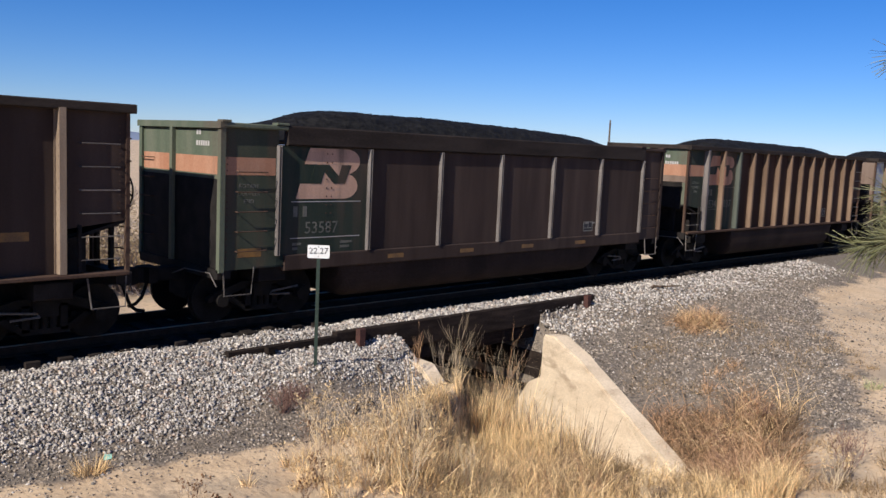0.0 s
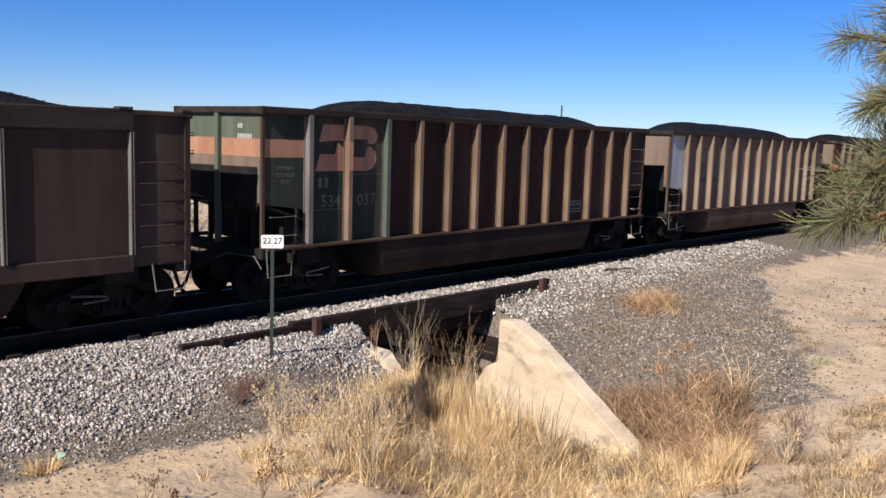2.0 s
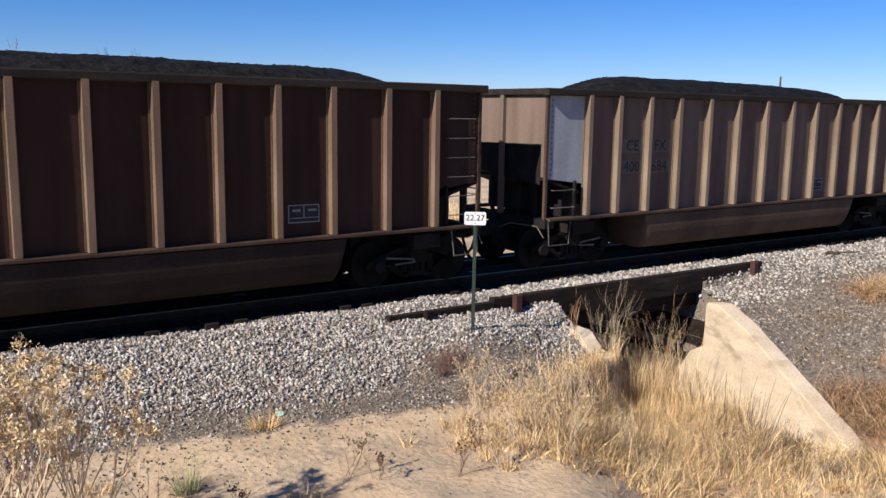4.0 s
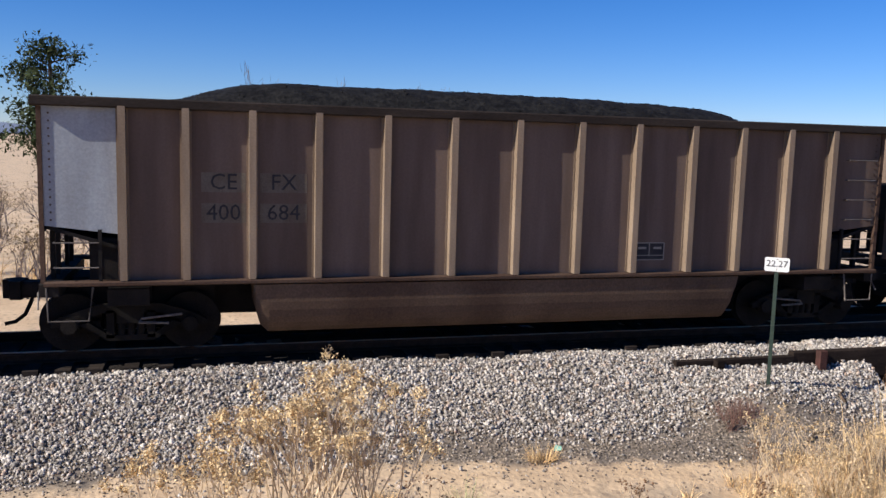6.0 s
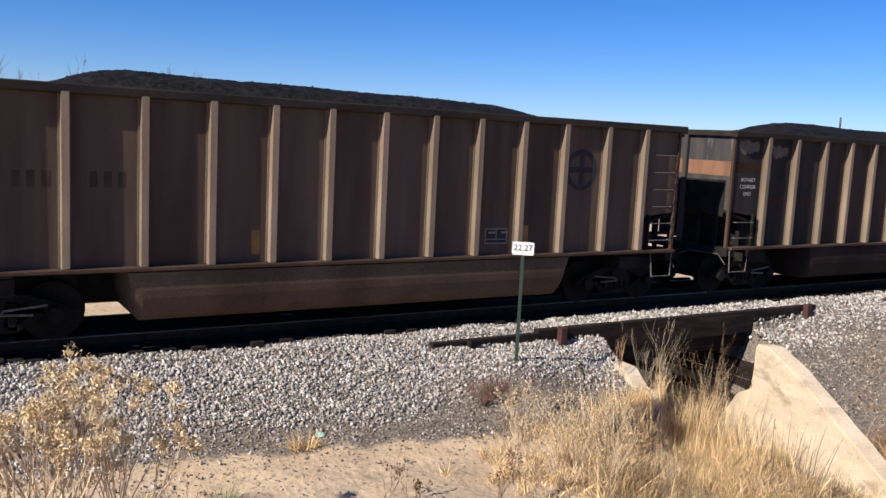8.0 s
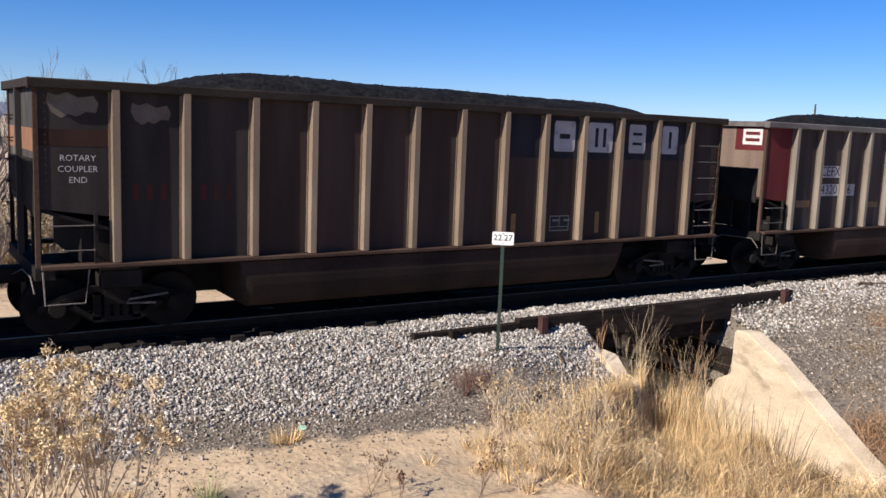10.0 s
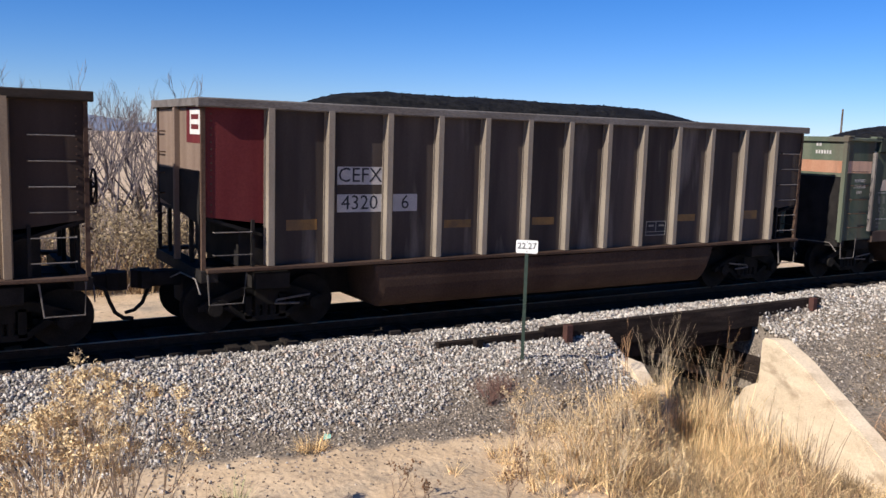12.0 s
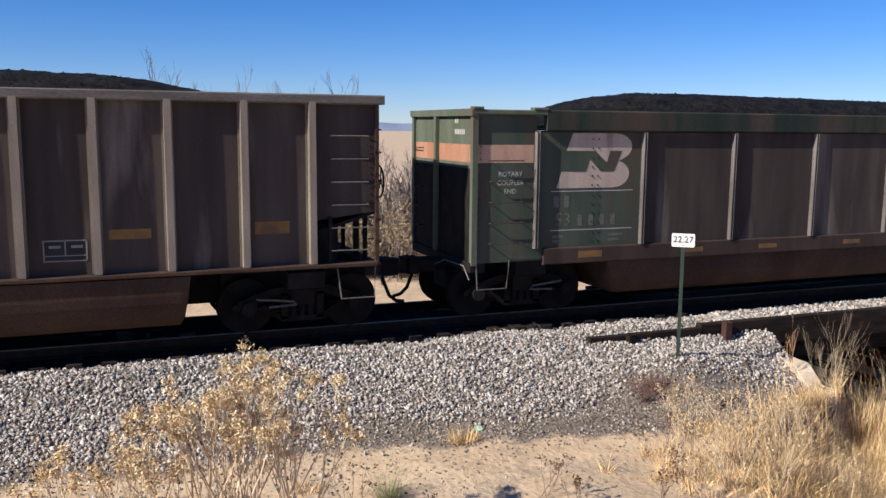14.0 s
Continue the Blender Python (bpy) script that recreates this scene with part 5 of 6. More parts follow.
rg = np.random.default_rng(11)
x, y = scatter(62000, -5.0, 12.0, 10.4, 13.9, lambda x, y: np.clip((y - 11.2 - 0.03 * np.clip(x, 0, 9) + 0.25 * wave(x, y, 1.5)) / 0.6, 0.015, 1) * ~in_gully(x, y), 12)
v1 = stones(np.stack([x, y, top_z(x, y) + rg.uniform(-0.015, 0.025, len(x))], 1), 0.012 + 0.029 * rg.beta(1.5, 2.2, len(x)), 13)
x, y = scatter(16000, 11.0, 34.0, 11.7, 13.9, lambda x, y: np.clip((y - 11.5 + 0.3 * wave(x, y, 1.5)) / 1.5, 0.1, 1) * np.clip(1 - (x - 19) / 16, 0.4, 1) * ~in_gully(x, y), 14)
v2 = stones(np.stack([x, y, top_z(x, y) + rg.uniform(-0.012, 0.02, len(x))], 1), rg.uniform(0.022, 0.047, len(x)), 15)
x, y = scatter(8000, 14.0, 30.0, 5.5, 12.6, lambda x, y: gravel_weight(x, y) * np.clip(0.45 + 0.4 * wave(x, y, 0.8), 0.08, 0.8) * ~in_gully(x, y), 51)
v3 = stones(np.stack([x, y, top_z(x, y) + 0.004], 1), 0.01 + 0.022 * np.random.default_rng(53).beta(1.3, 2.4, len(x)), 52)
thing("ballast", tri_mesh("ballast", *joined([v1, v2, v3]), M_STONE), None, "loose broken grey ballast stones sloping from the track", "ballast", kind="stuff")
x, y = scatter(30000, 15.0, 34.0, 4.2, 13.0, lambda x, y: gravel_weight(x, y) * 0.9 * ~in_gully(x, y), 16)
p1 = stones(np.stack([x, y, top_z(x, y)], 1), rg.uniform(0.008, 0.026, len(x)), 17)
x, y = scatter(34000, -5.0, 12.0, 8.0, 12.3, lambda x, y: np.clip(gravel_weight(x, y), 0.014, 1) * ~in_gully(x, y), 18)
p2 = stones(np.stack([x, y, top_z(x, y)], 1), rg.uniform(0.009, 0.024, len(x)), 19)
x, y = scatter(9000, 12.5, 34.0, 2.2, 9.0, lambda x, y: np.full_like(x, 0.8) * ~in_gully(x, y), 20)
x4, y4 = scatter(14000, 15.0, 30.0, 5.0, 13.0, lambda x, y: np.clip(gravel_weight(x, y), 0.15, 1) * ~in_gully(x, y), 41)
p4 = stones(np.stack([x4, y4, top_z(x4, y4)], 1), rg.uniform(0.014, 0.038, len(x4)), 42)
p3 = stones(np.stack([x, y, top_z(x, y)], 1), rg.uniform(0.006, 0.024, len(x)), 20)
thing("gravel", tri_mesh("gravel", *joined([p1, p2, p3, p4]), M_PEBBLE), None, "fine grey brown gravel strewn over the soil", "gravel", kind="stuff")

# ---- dry plants ----


def grass_patch(name, n, cx, cy, rx, ry, h0, h1, lean, mat, label, seed, width=0.007, keep=None, clump=0.0, kind="stuff", category="grass", bend=None, tilt=None, seg=4, loose=False):
    """Blades strewn in a soft-edged oval, thicker in clumps; lean sets how far they tip and bend over."""
    rg = np.random.default_rng(seed)
    out = None
    a, r = rg.uniform(0, 2 * np.pi, n), np.sqrt(rg.uniform(0, 1, n)) * rg.uniform(0.75, 1.0, n)
    x, y = cx + rx * r * np.cos(a), cy + ry * r * np.sin(a)
    if clump:
        k = max(4, n // 50)
        j = rg.integers(0, k, n)
        dx, dy = rg.normal(0, clump * 0.7, (2, n))
        out = None if loose else np.arctan2(dy, dx)
        x, y = x[j] + dx, y[j] + dy
    if keep is not None:
        m = keep(x, y)
        x, y = x[m], y[m]
        out = out if out is None else out[m]
    z = top_z(x, y) - 0.02
    k = len(x)
    size = rg.uniform(h0, h1, k) * rg.uniform(0.8, 1.15, k)
    tips = np.abs(rg.normal(0, 0.12 + 0.3 * lean, k)) if tilt is None else rg.uniform(*tilt, k)
    bends = np.abs(rg.normal(0, 0.25 + 1.1 * lean, k)) if bend is None else rg.uniform(*bend, k)
    v, t = arcs(np.stack([x, y, z], 1), size, tips, bends, np.full(k, width * 1.15) * rg.uniform(0.5, 1.3, k), seed, seg, out)
    v[:, 2] = np.maximum(v[:, 2], top_z(v[:, 0], v[:, 1]) - 0.03 + 0.04 * rg.uniform(0, 1, len(v)))
    return thing(name, tri_mesh(name, v, t, mat), None, label, category, kind=kind)


def off_wall(x, y):
    return ~((x > 15.4 + 0.356 * (y - 12.0)) & (x < 16.1 + 0.356 * (y - 12.0)) & (y > 7.4)) & (y < 12.3)


def clear_of_wall(x, y):
    """Open ground before the wing wall carries only low growth."""
    return off_wall(x, y) & (y > 0.74 * x)


def gully_floor(x, y):
    return clear_of_wall(x, y) & (ground_z(x, y) < -1.75) & (x > 11.5)


grass_patch("dry_grass", 4600, 12.4, 10.0, 1.9, 1.9, 0.2, 0.6, 0.35, M_GRASS, "dry straw-coloured grass filling the gully", 21, 0.009, clump=0.07, keep=gully_floor)
grass_patch("dry_grass", 1600, 11.9, 10.2, 0.9, 0.8, 0.25, 0.6, 0.25, M_GRASS, "dry straw-coloured grass at the foot of the small wing wall", 43, 0.009, clump=0.06, keep=off_wall)
grass_patch("dry_grass", 1600, 11.3, 10.4, 0.9, 0.5, 0.2, 0.5, 0.3, M_GRASS, "dry straw-coloured reeds before the small wing wall", 61, 0.009, clump=0.05, keep=off_wall)
grass_patch("dry_grass", 3400, 12.1, 9.3, 1.1, 1.1, 0.25, 0.65, 0.4, M_GRASS, "dry straw-coloured grass in the middle of the gully", 64, 0.009, clump=0.06, keep=clear_of_wall)
grass_patch("dry_grass", 2400, 12.8, 9.7, 0.7, 0.9, 0.4, 0.9, 0.3, M_GRASS, "dry straw-coloured grass in the gully's mouth", 73, 0.01, clump=0.09, keep=off_wall)
grass_patch("dry_grass", 2600, 10.3, 8.7, 2.4, 1.7, 0.35, 0.8, 1.0, M_GRASS, "bent straw stalks lying over the grass", 74, 0.009, clump=0.3, keep=off_wall, tilt=(0.3, 1.3), bend=(0.3, 1.6), loose=True, seg=5)
grass_patch("dry_grass", 1500, 12.4, 6.3, 2.4, 1.4, 0.3, 0.65, 1.0, M_GRASS, "bent straw stalks lying over the grass below the wing wall", 75, 0.009, clump=0.3, keep=off_wall, tilt=(0.3, 1.3), bend=(0.3, 1.6), loose=True, seg=5)
grass_patch("dead_grass", 3000, 10.4, 8.9, 2.4, 1.8, 0.25, 0.55, 1.0, M_REEDS, "reddish brown stalks among the straw", 76, 0.009, clump=0.3, keep=off_wall, tilt=(0.1, 1.0), bend=(0.2, 1.4), loose=True, seg=5)
grass_patch("dry_grass", 260, 13.1, 10.3, 0.4, 0.5, 0.9, 1.75, 0.1, M_GRASS, "tall pale reeds under the bridge's edge", 65, 0.011, clump=0.08, keep=off_wall)
grass_patch("dry_grass", 900, 12.3, 10.8, 0.55, 0.4, 0.8, 1.45, 0.15, M_GRASS, "tall straw-coloured grass clump in the gully's mouth", 77, 0.01, clump=0.12, keep=off_wall)
grass_patch("dry_stalks", 110, 13.1, 9.2, 1.0, 0.9, 0.7, 1.25, 0.06, M_TWIG, "thin upright dark stalks before the wing wall", 67, 0.014, keep=off_wall)
grass_patch("dry_stalks", 260, 10.6, 9.6, 2.0, 1.2, 0.5, 0.95, 0.08, M_GRASS, "thin upright pale stalks on the gully bank", 68, 0.011, keep=off_wall)
grass_patch("dead_grass", 2600, 11.6, 8.8, 1.8, 1.6, 0.15, 0.45, 0.8, M_DEADGRASS, "brown tangle of dead weeds among the straw", 66, 0.01, clump=0.12, keep=off_wall)
grass_patch("dry_grass", 2300, 10.6, 9.4, 1.6, 1.5, 0.2, 0.5, 0.3, M_GRASS, "dry straw-coloured grass on the gully bank", 33, 0.009, clump=0.07, keep=off_wall)
grass_patch("dry_grass", 4000, 9.8, 8.3, 2.5, 1.7, 0.2, 0.6, 1.1, M_GRASS, "flattened tangle of dry straw-coloured grass", 22, 0.009, clump=0.1, keep=off_wall)
grass_patch("dead_grass", 6000, 10.2, 8.3, 3.2, 2.2, 0.08, 0.32, 1.2, M_DEADGRASS, "brown flattened dead grass litter", 34, 0.011, clump=0.14, keep=off_wall, seg=3)
grass_patch("dry_grass", 4200, 12.2, 6.1, 2.7, 1.5, 0.1, 0.42, 0.7, M_GRASS, "tangled dry straw-coloured grass below the wing wall", 23, 0.009, clump=0.09, keep=off_wall)
grass_patch("dry_grass", 700, 12.5, 5.2, 0.5, 0.3, 0.35, 0.75, 0.3, M_GRASS, "bright upright tuft of straw-coloured grass below the weeds", 69, 0.009, clump=0.05, keep=off_wall)
grass_patch("dead_grass", 4000, 12.6, 5.9, 3.0, 1.7, 0.08, 0.3, 1.2, M_DEADGRASS, "brown flattened dead grass litter", 35, 0.011, clump=0.14, keep=off_wall, seg=3)
grass_patch("dry_grass", 1300, 14.2, 3.4, 3.6, 1.0, 0.08, 0.3, 0.7, M_GRASS, "sparse dry grass on the sandy bank", 24, 0.008, clump=0.12, seg=3)
grass_patch("dry_grass", 1900, 8.3, 9.2, 1.5, 1.3, 0.12, 0.45, 0.7, M_GRASS, "tangled pale dry grass at the gully's edge", 39, 0.009, clump=0.1, keep=off_wall)
grass_patch("dry_grass", 700, 6.8, 8.9, 1.3, 1.0, 0.08, 0.35, 0.8, M_GRASS, "thin dry grass at the edge of the sand", 25, 0.008, clump=0.06, seg=3)
for wx, wy, wr, ws, n in ((16.2, 7.5, 0.7, 0.5, 420), (15.25, 8.3, 0.45, 0.6, 430), (15.2, 7.3, 0.8, 0.7, 700), (14.4, 6.7, 0.9, 0.7, 720), (13.5, 5.9, 0.8, 0.5, 520)):
    grass_patch("dead_weeds", n, wx, wy, wr, ws, 0.6, 1.15, 0.8, M_REEDS, "tangled arching reddish brown dead weeds beside the wing wall", 26 + n, 0.012, clump=0.3, keep=off_wall, category="weeds", tilt=(0.1, 0.7), bend=(1.0, 2.3), seg=6, loose=True)
grass_patch("dead_weeds", 500, 15.6, 7.0, 1.4, 0.8, 0.6, 1.2, 0.8, M_GRASS, "pale bent straw stalks among the reddish weeds", 27, 0.01, clump=0.25, keep=off_wall, category="weeds", tilt=(0.1, 0.6), bend=(0.9, 2.0), seg=6, loose=True)
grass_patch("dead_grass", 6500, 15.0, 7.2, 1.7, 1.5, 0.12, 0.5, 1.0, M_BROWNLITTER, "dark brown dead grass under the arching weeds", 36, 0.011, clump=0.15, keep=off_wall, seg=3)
grass_patch("dead_weeds", 1100, 20.2, 10.7, 1.0, 0.5, 0.35, 0.8, 0.9, M_REEDS, "low patch of orange brown weeds on the gravel slope", 28, 0.012, clump=0.2, category="weeds", tilt=(0.2, 1.0), bend=(0.8, 2.2), seg=5, loose=True)
grass_patch("dead_weeds", 500, 20.3, 10.6, 0.8, 0.4, 0.35, 0.7, 0.9, M_GRASS, "pale straw in the low weeds on the gravel slope", 70, 0.012, clump=0.2, category="weeds", tilt=(0.2, 0.9), bend=(0.6, 2.0), seg=5, loose=True)
grass_patch("dead_weeds", 300, 17.6, 8.6, 1.3, 0.6, 0.1, 0.3, 0.9, M_REEDS, "low patch of reddish weeds on the gravel slope", 29, 0.01, clump=0.14, category="weeds")
grass_patch("dry_brush", 6000, 8.0, 25.6, 12.0, 1.3, 0.4, 1.2, 0.5, M_DEADGRASS, "tan brown dry brush along the far side of the track", 37, 0.022, clump=0.25, category="brush", seg=3)
grass_patch("dry_brush", 5000, 8.0, 27.5, 16.0, 3.0, 0.4, 1.4, 0.5, M_GRASS, "pale dry brush beyond the track", 38, 0.024, clump=0.3, category="brush", seg=3)
grass_patch("grass_tuft", 300, 4.62, 10.9, 0.22, 0.12, 0.12, 0.32, 0.8, M_GRASS, "small dry grass tuft on the sand", 30, kind="thing", category="grass")
grass_patch("grass_tuft", 160, 2.2, 10.2, 0.22, 0.12, 0.08, 0.2, 0.8, M_GRASS, "small dry grass tuft on the sand", 31, kind="thing", category="grass")
grass_patch("grass_tuft", 180, 4.2, 8.8, 0.3, 0.14, 0.08, 0.22, 0.8, M_GRASS, "small dry grass tuft on the sand", 32, kind="thing", category="grass")
grass_patch("grass_tuft", 170, 3.1, 9.6, 0.16, 0.12, 0.2, 0.45, 0.4, M_GREENTUFT, "small grey green grass tuft on the sand", 71, kind="thing", category="grass")
grass_patch("grass_tuft", 160, 18.9, 5.9, 0.22, 0.2, 0.1, 0.26, 0.6, M_GREENTUFT, "small grey green plant on the sandy slope", 72, kind="thing", category="grass")


def branching(shape, p, d, length, r, depth, rg, spread=0.5, up=0.15, tips=None, kids=(2, 4), sides=5):
    """Grows a stem that forks; tips collects its ends."""
    q = p + d * length * 0.5 + Vector((rg.uniform(-1, 1), rg.uniform(-1, 1), rg.uniform(-1, 1))) * length * 0.05
    e = p + d * length
    shape.tube([p, q, e], r, sides if depth > 1 else 3, r * 0.6)
    if depth <= 0:
        if tips is not None:
            tips.append(e)
        return
    for _ in range(rg.randint(*kids)):
        nd = (d + Vector((rg.uniform(-1, 1), rg.uniform(-1, 1), rg.uniform(-0.6, 1))) * spread + Vector((0, 0, up))).normalized()
        branching(shape, p + d * length * rg.uniform(0.55, 1.0), nd, length * rg.uniform(0.55, 0.8), r * 0.6, depth - 1, rg, spread, up, tips, kids, sides)


def stems(name, x, y, count, h, depth, mat, label, seed, spread=0.6, heads=None, head_size=0.03, r=0.006, category="weed", fan=0.5, head_n=3, up=0.25, head_fine=1.0):
    """A weed of forked stems from one root, with seed heads on the tips."""
    rg = random.Random(seed)
    z = float(top_z(np.array(x), np.array(y)))
    w = thing(name, None, None, label, category, at=pose(x, y, z - 0.03))
    s, tips = Shape(), []
    for _ in range(count):
        d = Vector((rg.uniform(-fan, fan), rg.uniform(-fan, fan), 1)).normalized()
        branching(s, Vector((rg.uniform(-.06, .06), rg.uniform(-.06, .06), 0)), d, h * rg.uniform(0.4, 0.55), r, depth, rg, spread, up, tips, (2, 3), 4)
    part("stem", s, mat, w, "thin dry forked stems")["kind"] = "stuff"
    if heads:
        rn = np.random.default_rng(seed)
        t = np.array([p[:] for p in tips])
        pts = (t[:, None, :] + rn.normal(0, head_size, (len(t), head_n, 3))).reshape(-1, 3)
        if head_fine == 0:
            q = pts[:, None, :] + rn.normal(0, 0.0125, (len(pts), 3, 3))
            part("seed_head", tri_mesh("seed_heads", q.reshape(-1, 3), np.arange(len(pts) * 3).reshape(-1, 3), heads), None, w, "fluffy dry golden seed heads")["kind"] = "stuff"
            return w
        part("seed_head", tri_mesh("seed_heads", *stones(pts, rn.uniform(0.25, 0.75, len(pts)) * head_size * head_fine, seed), heads), None, w, "dry ochre seed heads")["kind"] = "stuff"
    return w


for k, (bx, by, n, h) in enumerate(((1.03, 8.4, 6, 2.45), (1.42, 8.2, 5, 2.3), (0.6, 8.5, 5, 2.35), (0.26, 8.0, 4, 1.9), (1.75, 8.6, 3, 1.9), (-0.35, 8.7, 3, 1.5))):
    stems("rabbitbrush", bx, by, n, h, 2, M_TWIGPALE, "dry rabbitbrush with golden seed heads on pale stems", 50 + k, 0.5, M_FLOWER, 0.036, 0.016, "bush", 0.32, 100, 0.3, 0.0)
    stems("dry_weed", bx + 0.06, by + 0.1, 2, h * 0.86, 3, M_TWIGPALE, "bare pale forked stems in the rabbitbrush", 150 + k, 0.5, None, 0.02, 0.0085, "weed", 0.4)
for k, (bx, by, h) in enumerate(((4.95, 9.05, 0.6), (5.25, 8.8, 0.45), (2.6, 9.3, 0.75), (3.5, 8.7, 0.4), (6.2, 8.4, 0.6), (6.9, 8.9, 0.6), (7.4, 9.8, 0.65))):
    stems("dry_weed", bx, by, 4, h, 2, M_TWIG, "small brown dry weed with dark seed heads", 70 + k, 0.6, M_DEADNEEDLE, 0.02, 0.005)
for k, (bx, by, h) in enumerate(((7.1, 9.1, 0.95), (7.75, 10.1, 0.8), (7.35, 8.5, 0.95), (8.35, 9.8, 0.9), (7.9, 8.2, 0.85), (8.6, 9.1, 0.95), (9.1, 8.3, 0.8), (8.0, 9.0, 0.9), (9.4, 9.6, 0.85), (6.8, 8.3, 0.7), (13.4, 4.6, 0.7), (11.2, 6.6, 0.6))):
    stems("pale_weed", bx, by, 7, h, 3, M_TWIGPALE, "pale dry forked weed with small straw-coloured heads", 130 + k, 0.55, M_PALEHEAD, 0.018, 0.007, "weed", 0.5, 3, 0.2, 0.0)
for k, (bx, by, h) in enumerate(((12.4, 11.9, 2.2), (13.1, 11.3, 2.5), (13.7, 11.4, 2.6), (11.5, 11.9, 0.9), (12.9, 12.1, 2.4))):
    stems("tall_weed", bx, by, 3, h, 3, M_REEDS if k % 2 else M_TWIGPALE, "tall brown dry weed with branching heads", 80 + k, 0.5, None, 0.02, 0.007, "weed", 0.25)
for k, (bx, by, n, h) in enumerate(((8.05, 11.45, 34, 0.5), (8.35, 11.5, 26, 0.42))):
    stems("dead_bush", bx, by, n, h, 3, M_TWIGRED, "small reddish grey dead bush on the ballast", 95 + k, 0.8, None, 0.02, 0.004, "bush", 0.9)

for k, (bx, by, n, h) in enumerate(((15.3, 7.3, 16, 0.8), (16.3, 7.0, 12, 0.6), (14.1, 6.5, 12, 0.7))):
    stems("dead_bush", bx, by, n, h, 3, M_TWIGRED, "tangled reddish brown dead bush beside the wing wall", 110 + k, 0.9, None, 0.02, 0.005, "bush", 1.1, 3, -0.15)
stems("dead_bush", 14.2, 4.7, 16, 0.7, 3, M_TWIGRED, "small reddish grey dead bush on the sandy slope", 118, 0.7, None, 0.02, 0.005, "bush", 0.8)
grass_patch("dead_grass", 4200, 19.4, 9.0, 4.6, 2.3, 0.06, 0.2, 1.3, M_DEADGRASS, "sparse dead grass and straw bits on the gravel slope", 62, 0.011, clump=0.22, seg=3)
grass_patch("dry_grass", 900, 22.5, 6.0, 6.0, 1.4, 0.06, 0.22, 0.9, M_DEADGRASS, "sparse low dead grass on the sandy slope", 44, 0.011, clump=0.1, seg=3)
grass_patch("dead_grass", 4400, 13.8, 3.6, 4.2, 1.1, 0.08, 0.3, 1.1, M_DEADGRASS, "brown flattened dead grass on the sandy slope", 46, 0.011, clump=0.16, seg=3)
grass_patch("dry_grass", 500, 18.0, 4.2, 3.0, 0.8, 0.06, 0.22, 0.9, M_GRASS, "sparse low dry grass on the sandy slope", 45, 0.009, clump=0.1, seg=3)

# sticks, wood scraps and litter
for x, y, L, r, a, tilt, lab in ((22.3, 12.9, 1.1, 0.035, -38, 8, "dark crooked branch lying on the ballast"), (22.0, 12.95, 0.5, 0.05, -20, 4, "short dark broken branch on the ballast"), (9.3, 10.9, 0.7, 0.03, 20, 6, "broken dark branch at the foot of the slope"), (10.6, 12.0, 0.5, 0.025, 60, 15, "thin dead stick on the gravel"), (11.6, 10.2, 0.6, 0.03, 15, 5, "dark rotten branch in the straw")):
    z = float(top_z(np.array(x), np.array(y))) + 0.03
    thing("branch", Shape().tube([(-L / 2, 0, 0), (-L / 6, 0.06, 0.05), (L / 5, -0.03, 0.04), (L / 2, 0.05, 0.0)], r, 7, r * 0.5), M_BARK, lab, "branch", at=pose(x, y, z, 0, -tilt, a))
thing("plank", Shape().bevel_box(-0.45, 0.45, -0.09, 0.09, -0.03, 0.03, 0.008), M_POLE, "weathered plank end sticking out of the weeds", "plank", at=pose(16.3, 7.75, float(ground_z(16.3, 7.75)) + 0.16, 0, -28, 35))
scrap = Shape().add([(-0.06, 0, 0), (0.05, -0.02, 0.01), (0.07, 0.03, 0.05), (-0.03, 0.04, 0.07), (-0.06, 0, -0.005), (0.05, -0.02, 0.005), (0.07, 0.03, 0.045), (-0.03, 0.04, 0.065)], [(0, 1, 2, 3), (7, 6, 5, 4), (0, 4, 5, 1), (1, 5, 6, 2), (2, 6, 7, 3), (3, 7, 4, 0)])
thing("plastic_scrap", scrap, M_LITTER, "crumpled pale green plastic scrap on the gravel", "litter", at=pose(5.0, 11.2, float(ground_z(5.0, 11.2)) + 0.02))

# ---- pine beside the camera ----


def needle_tuft(center, way, rn, n=150, length=0.15):
    """A brush of long needles round a shoot's end."""
    way = np.array(way) / np.linalg.norm(way)
    d = rn.normal(size=(n, 3))
    d /= np.linalg.norm(d, axis=1)[:, None]
    d = d + way * rn.uniform(0.3, 1.3, (n, 1))
    d /= np.linalg.norm(d, axis=1)[:, None]
    base = center + way * rn.uniform(-0.1, 0.03, (n, 1))
    L = length * rn.uniform(0.75, 1.1, (n, 1))
    side = np.cross(d, rn.normal(size=(n, 3)))
    side = side / np.linalg.norm(side, axis=1)[:, None] * 0.0018
    tip = base + d * L + np.array([0, 0, -0.015])
    v = np.stack([base - side, base + side, tip + side * 0.5, tip - side * 0.5], 1).reshape(-1, 3)
    o = np.arange(n)[:, None, None] * 4
    return v, (o + np.array([[0, 1, 2], [0, 2, 3]])).reshape(-1, 3)


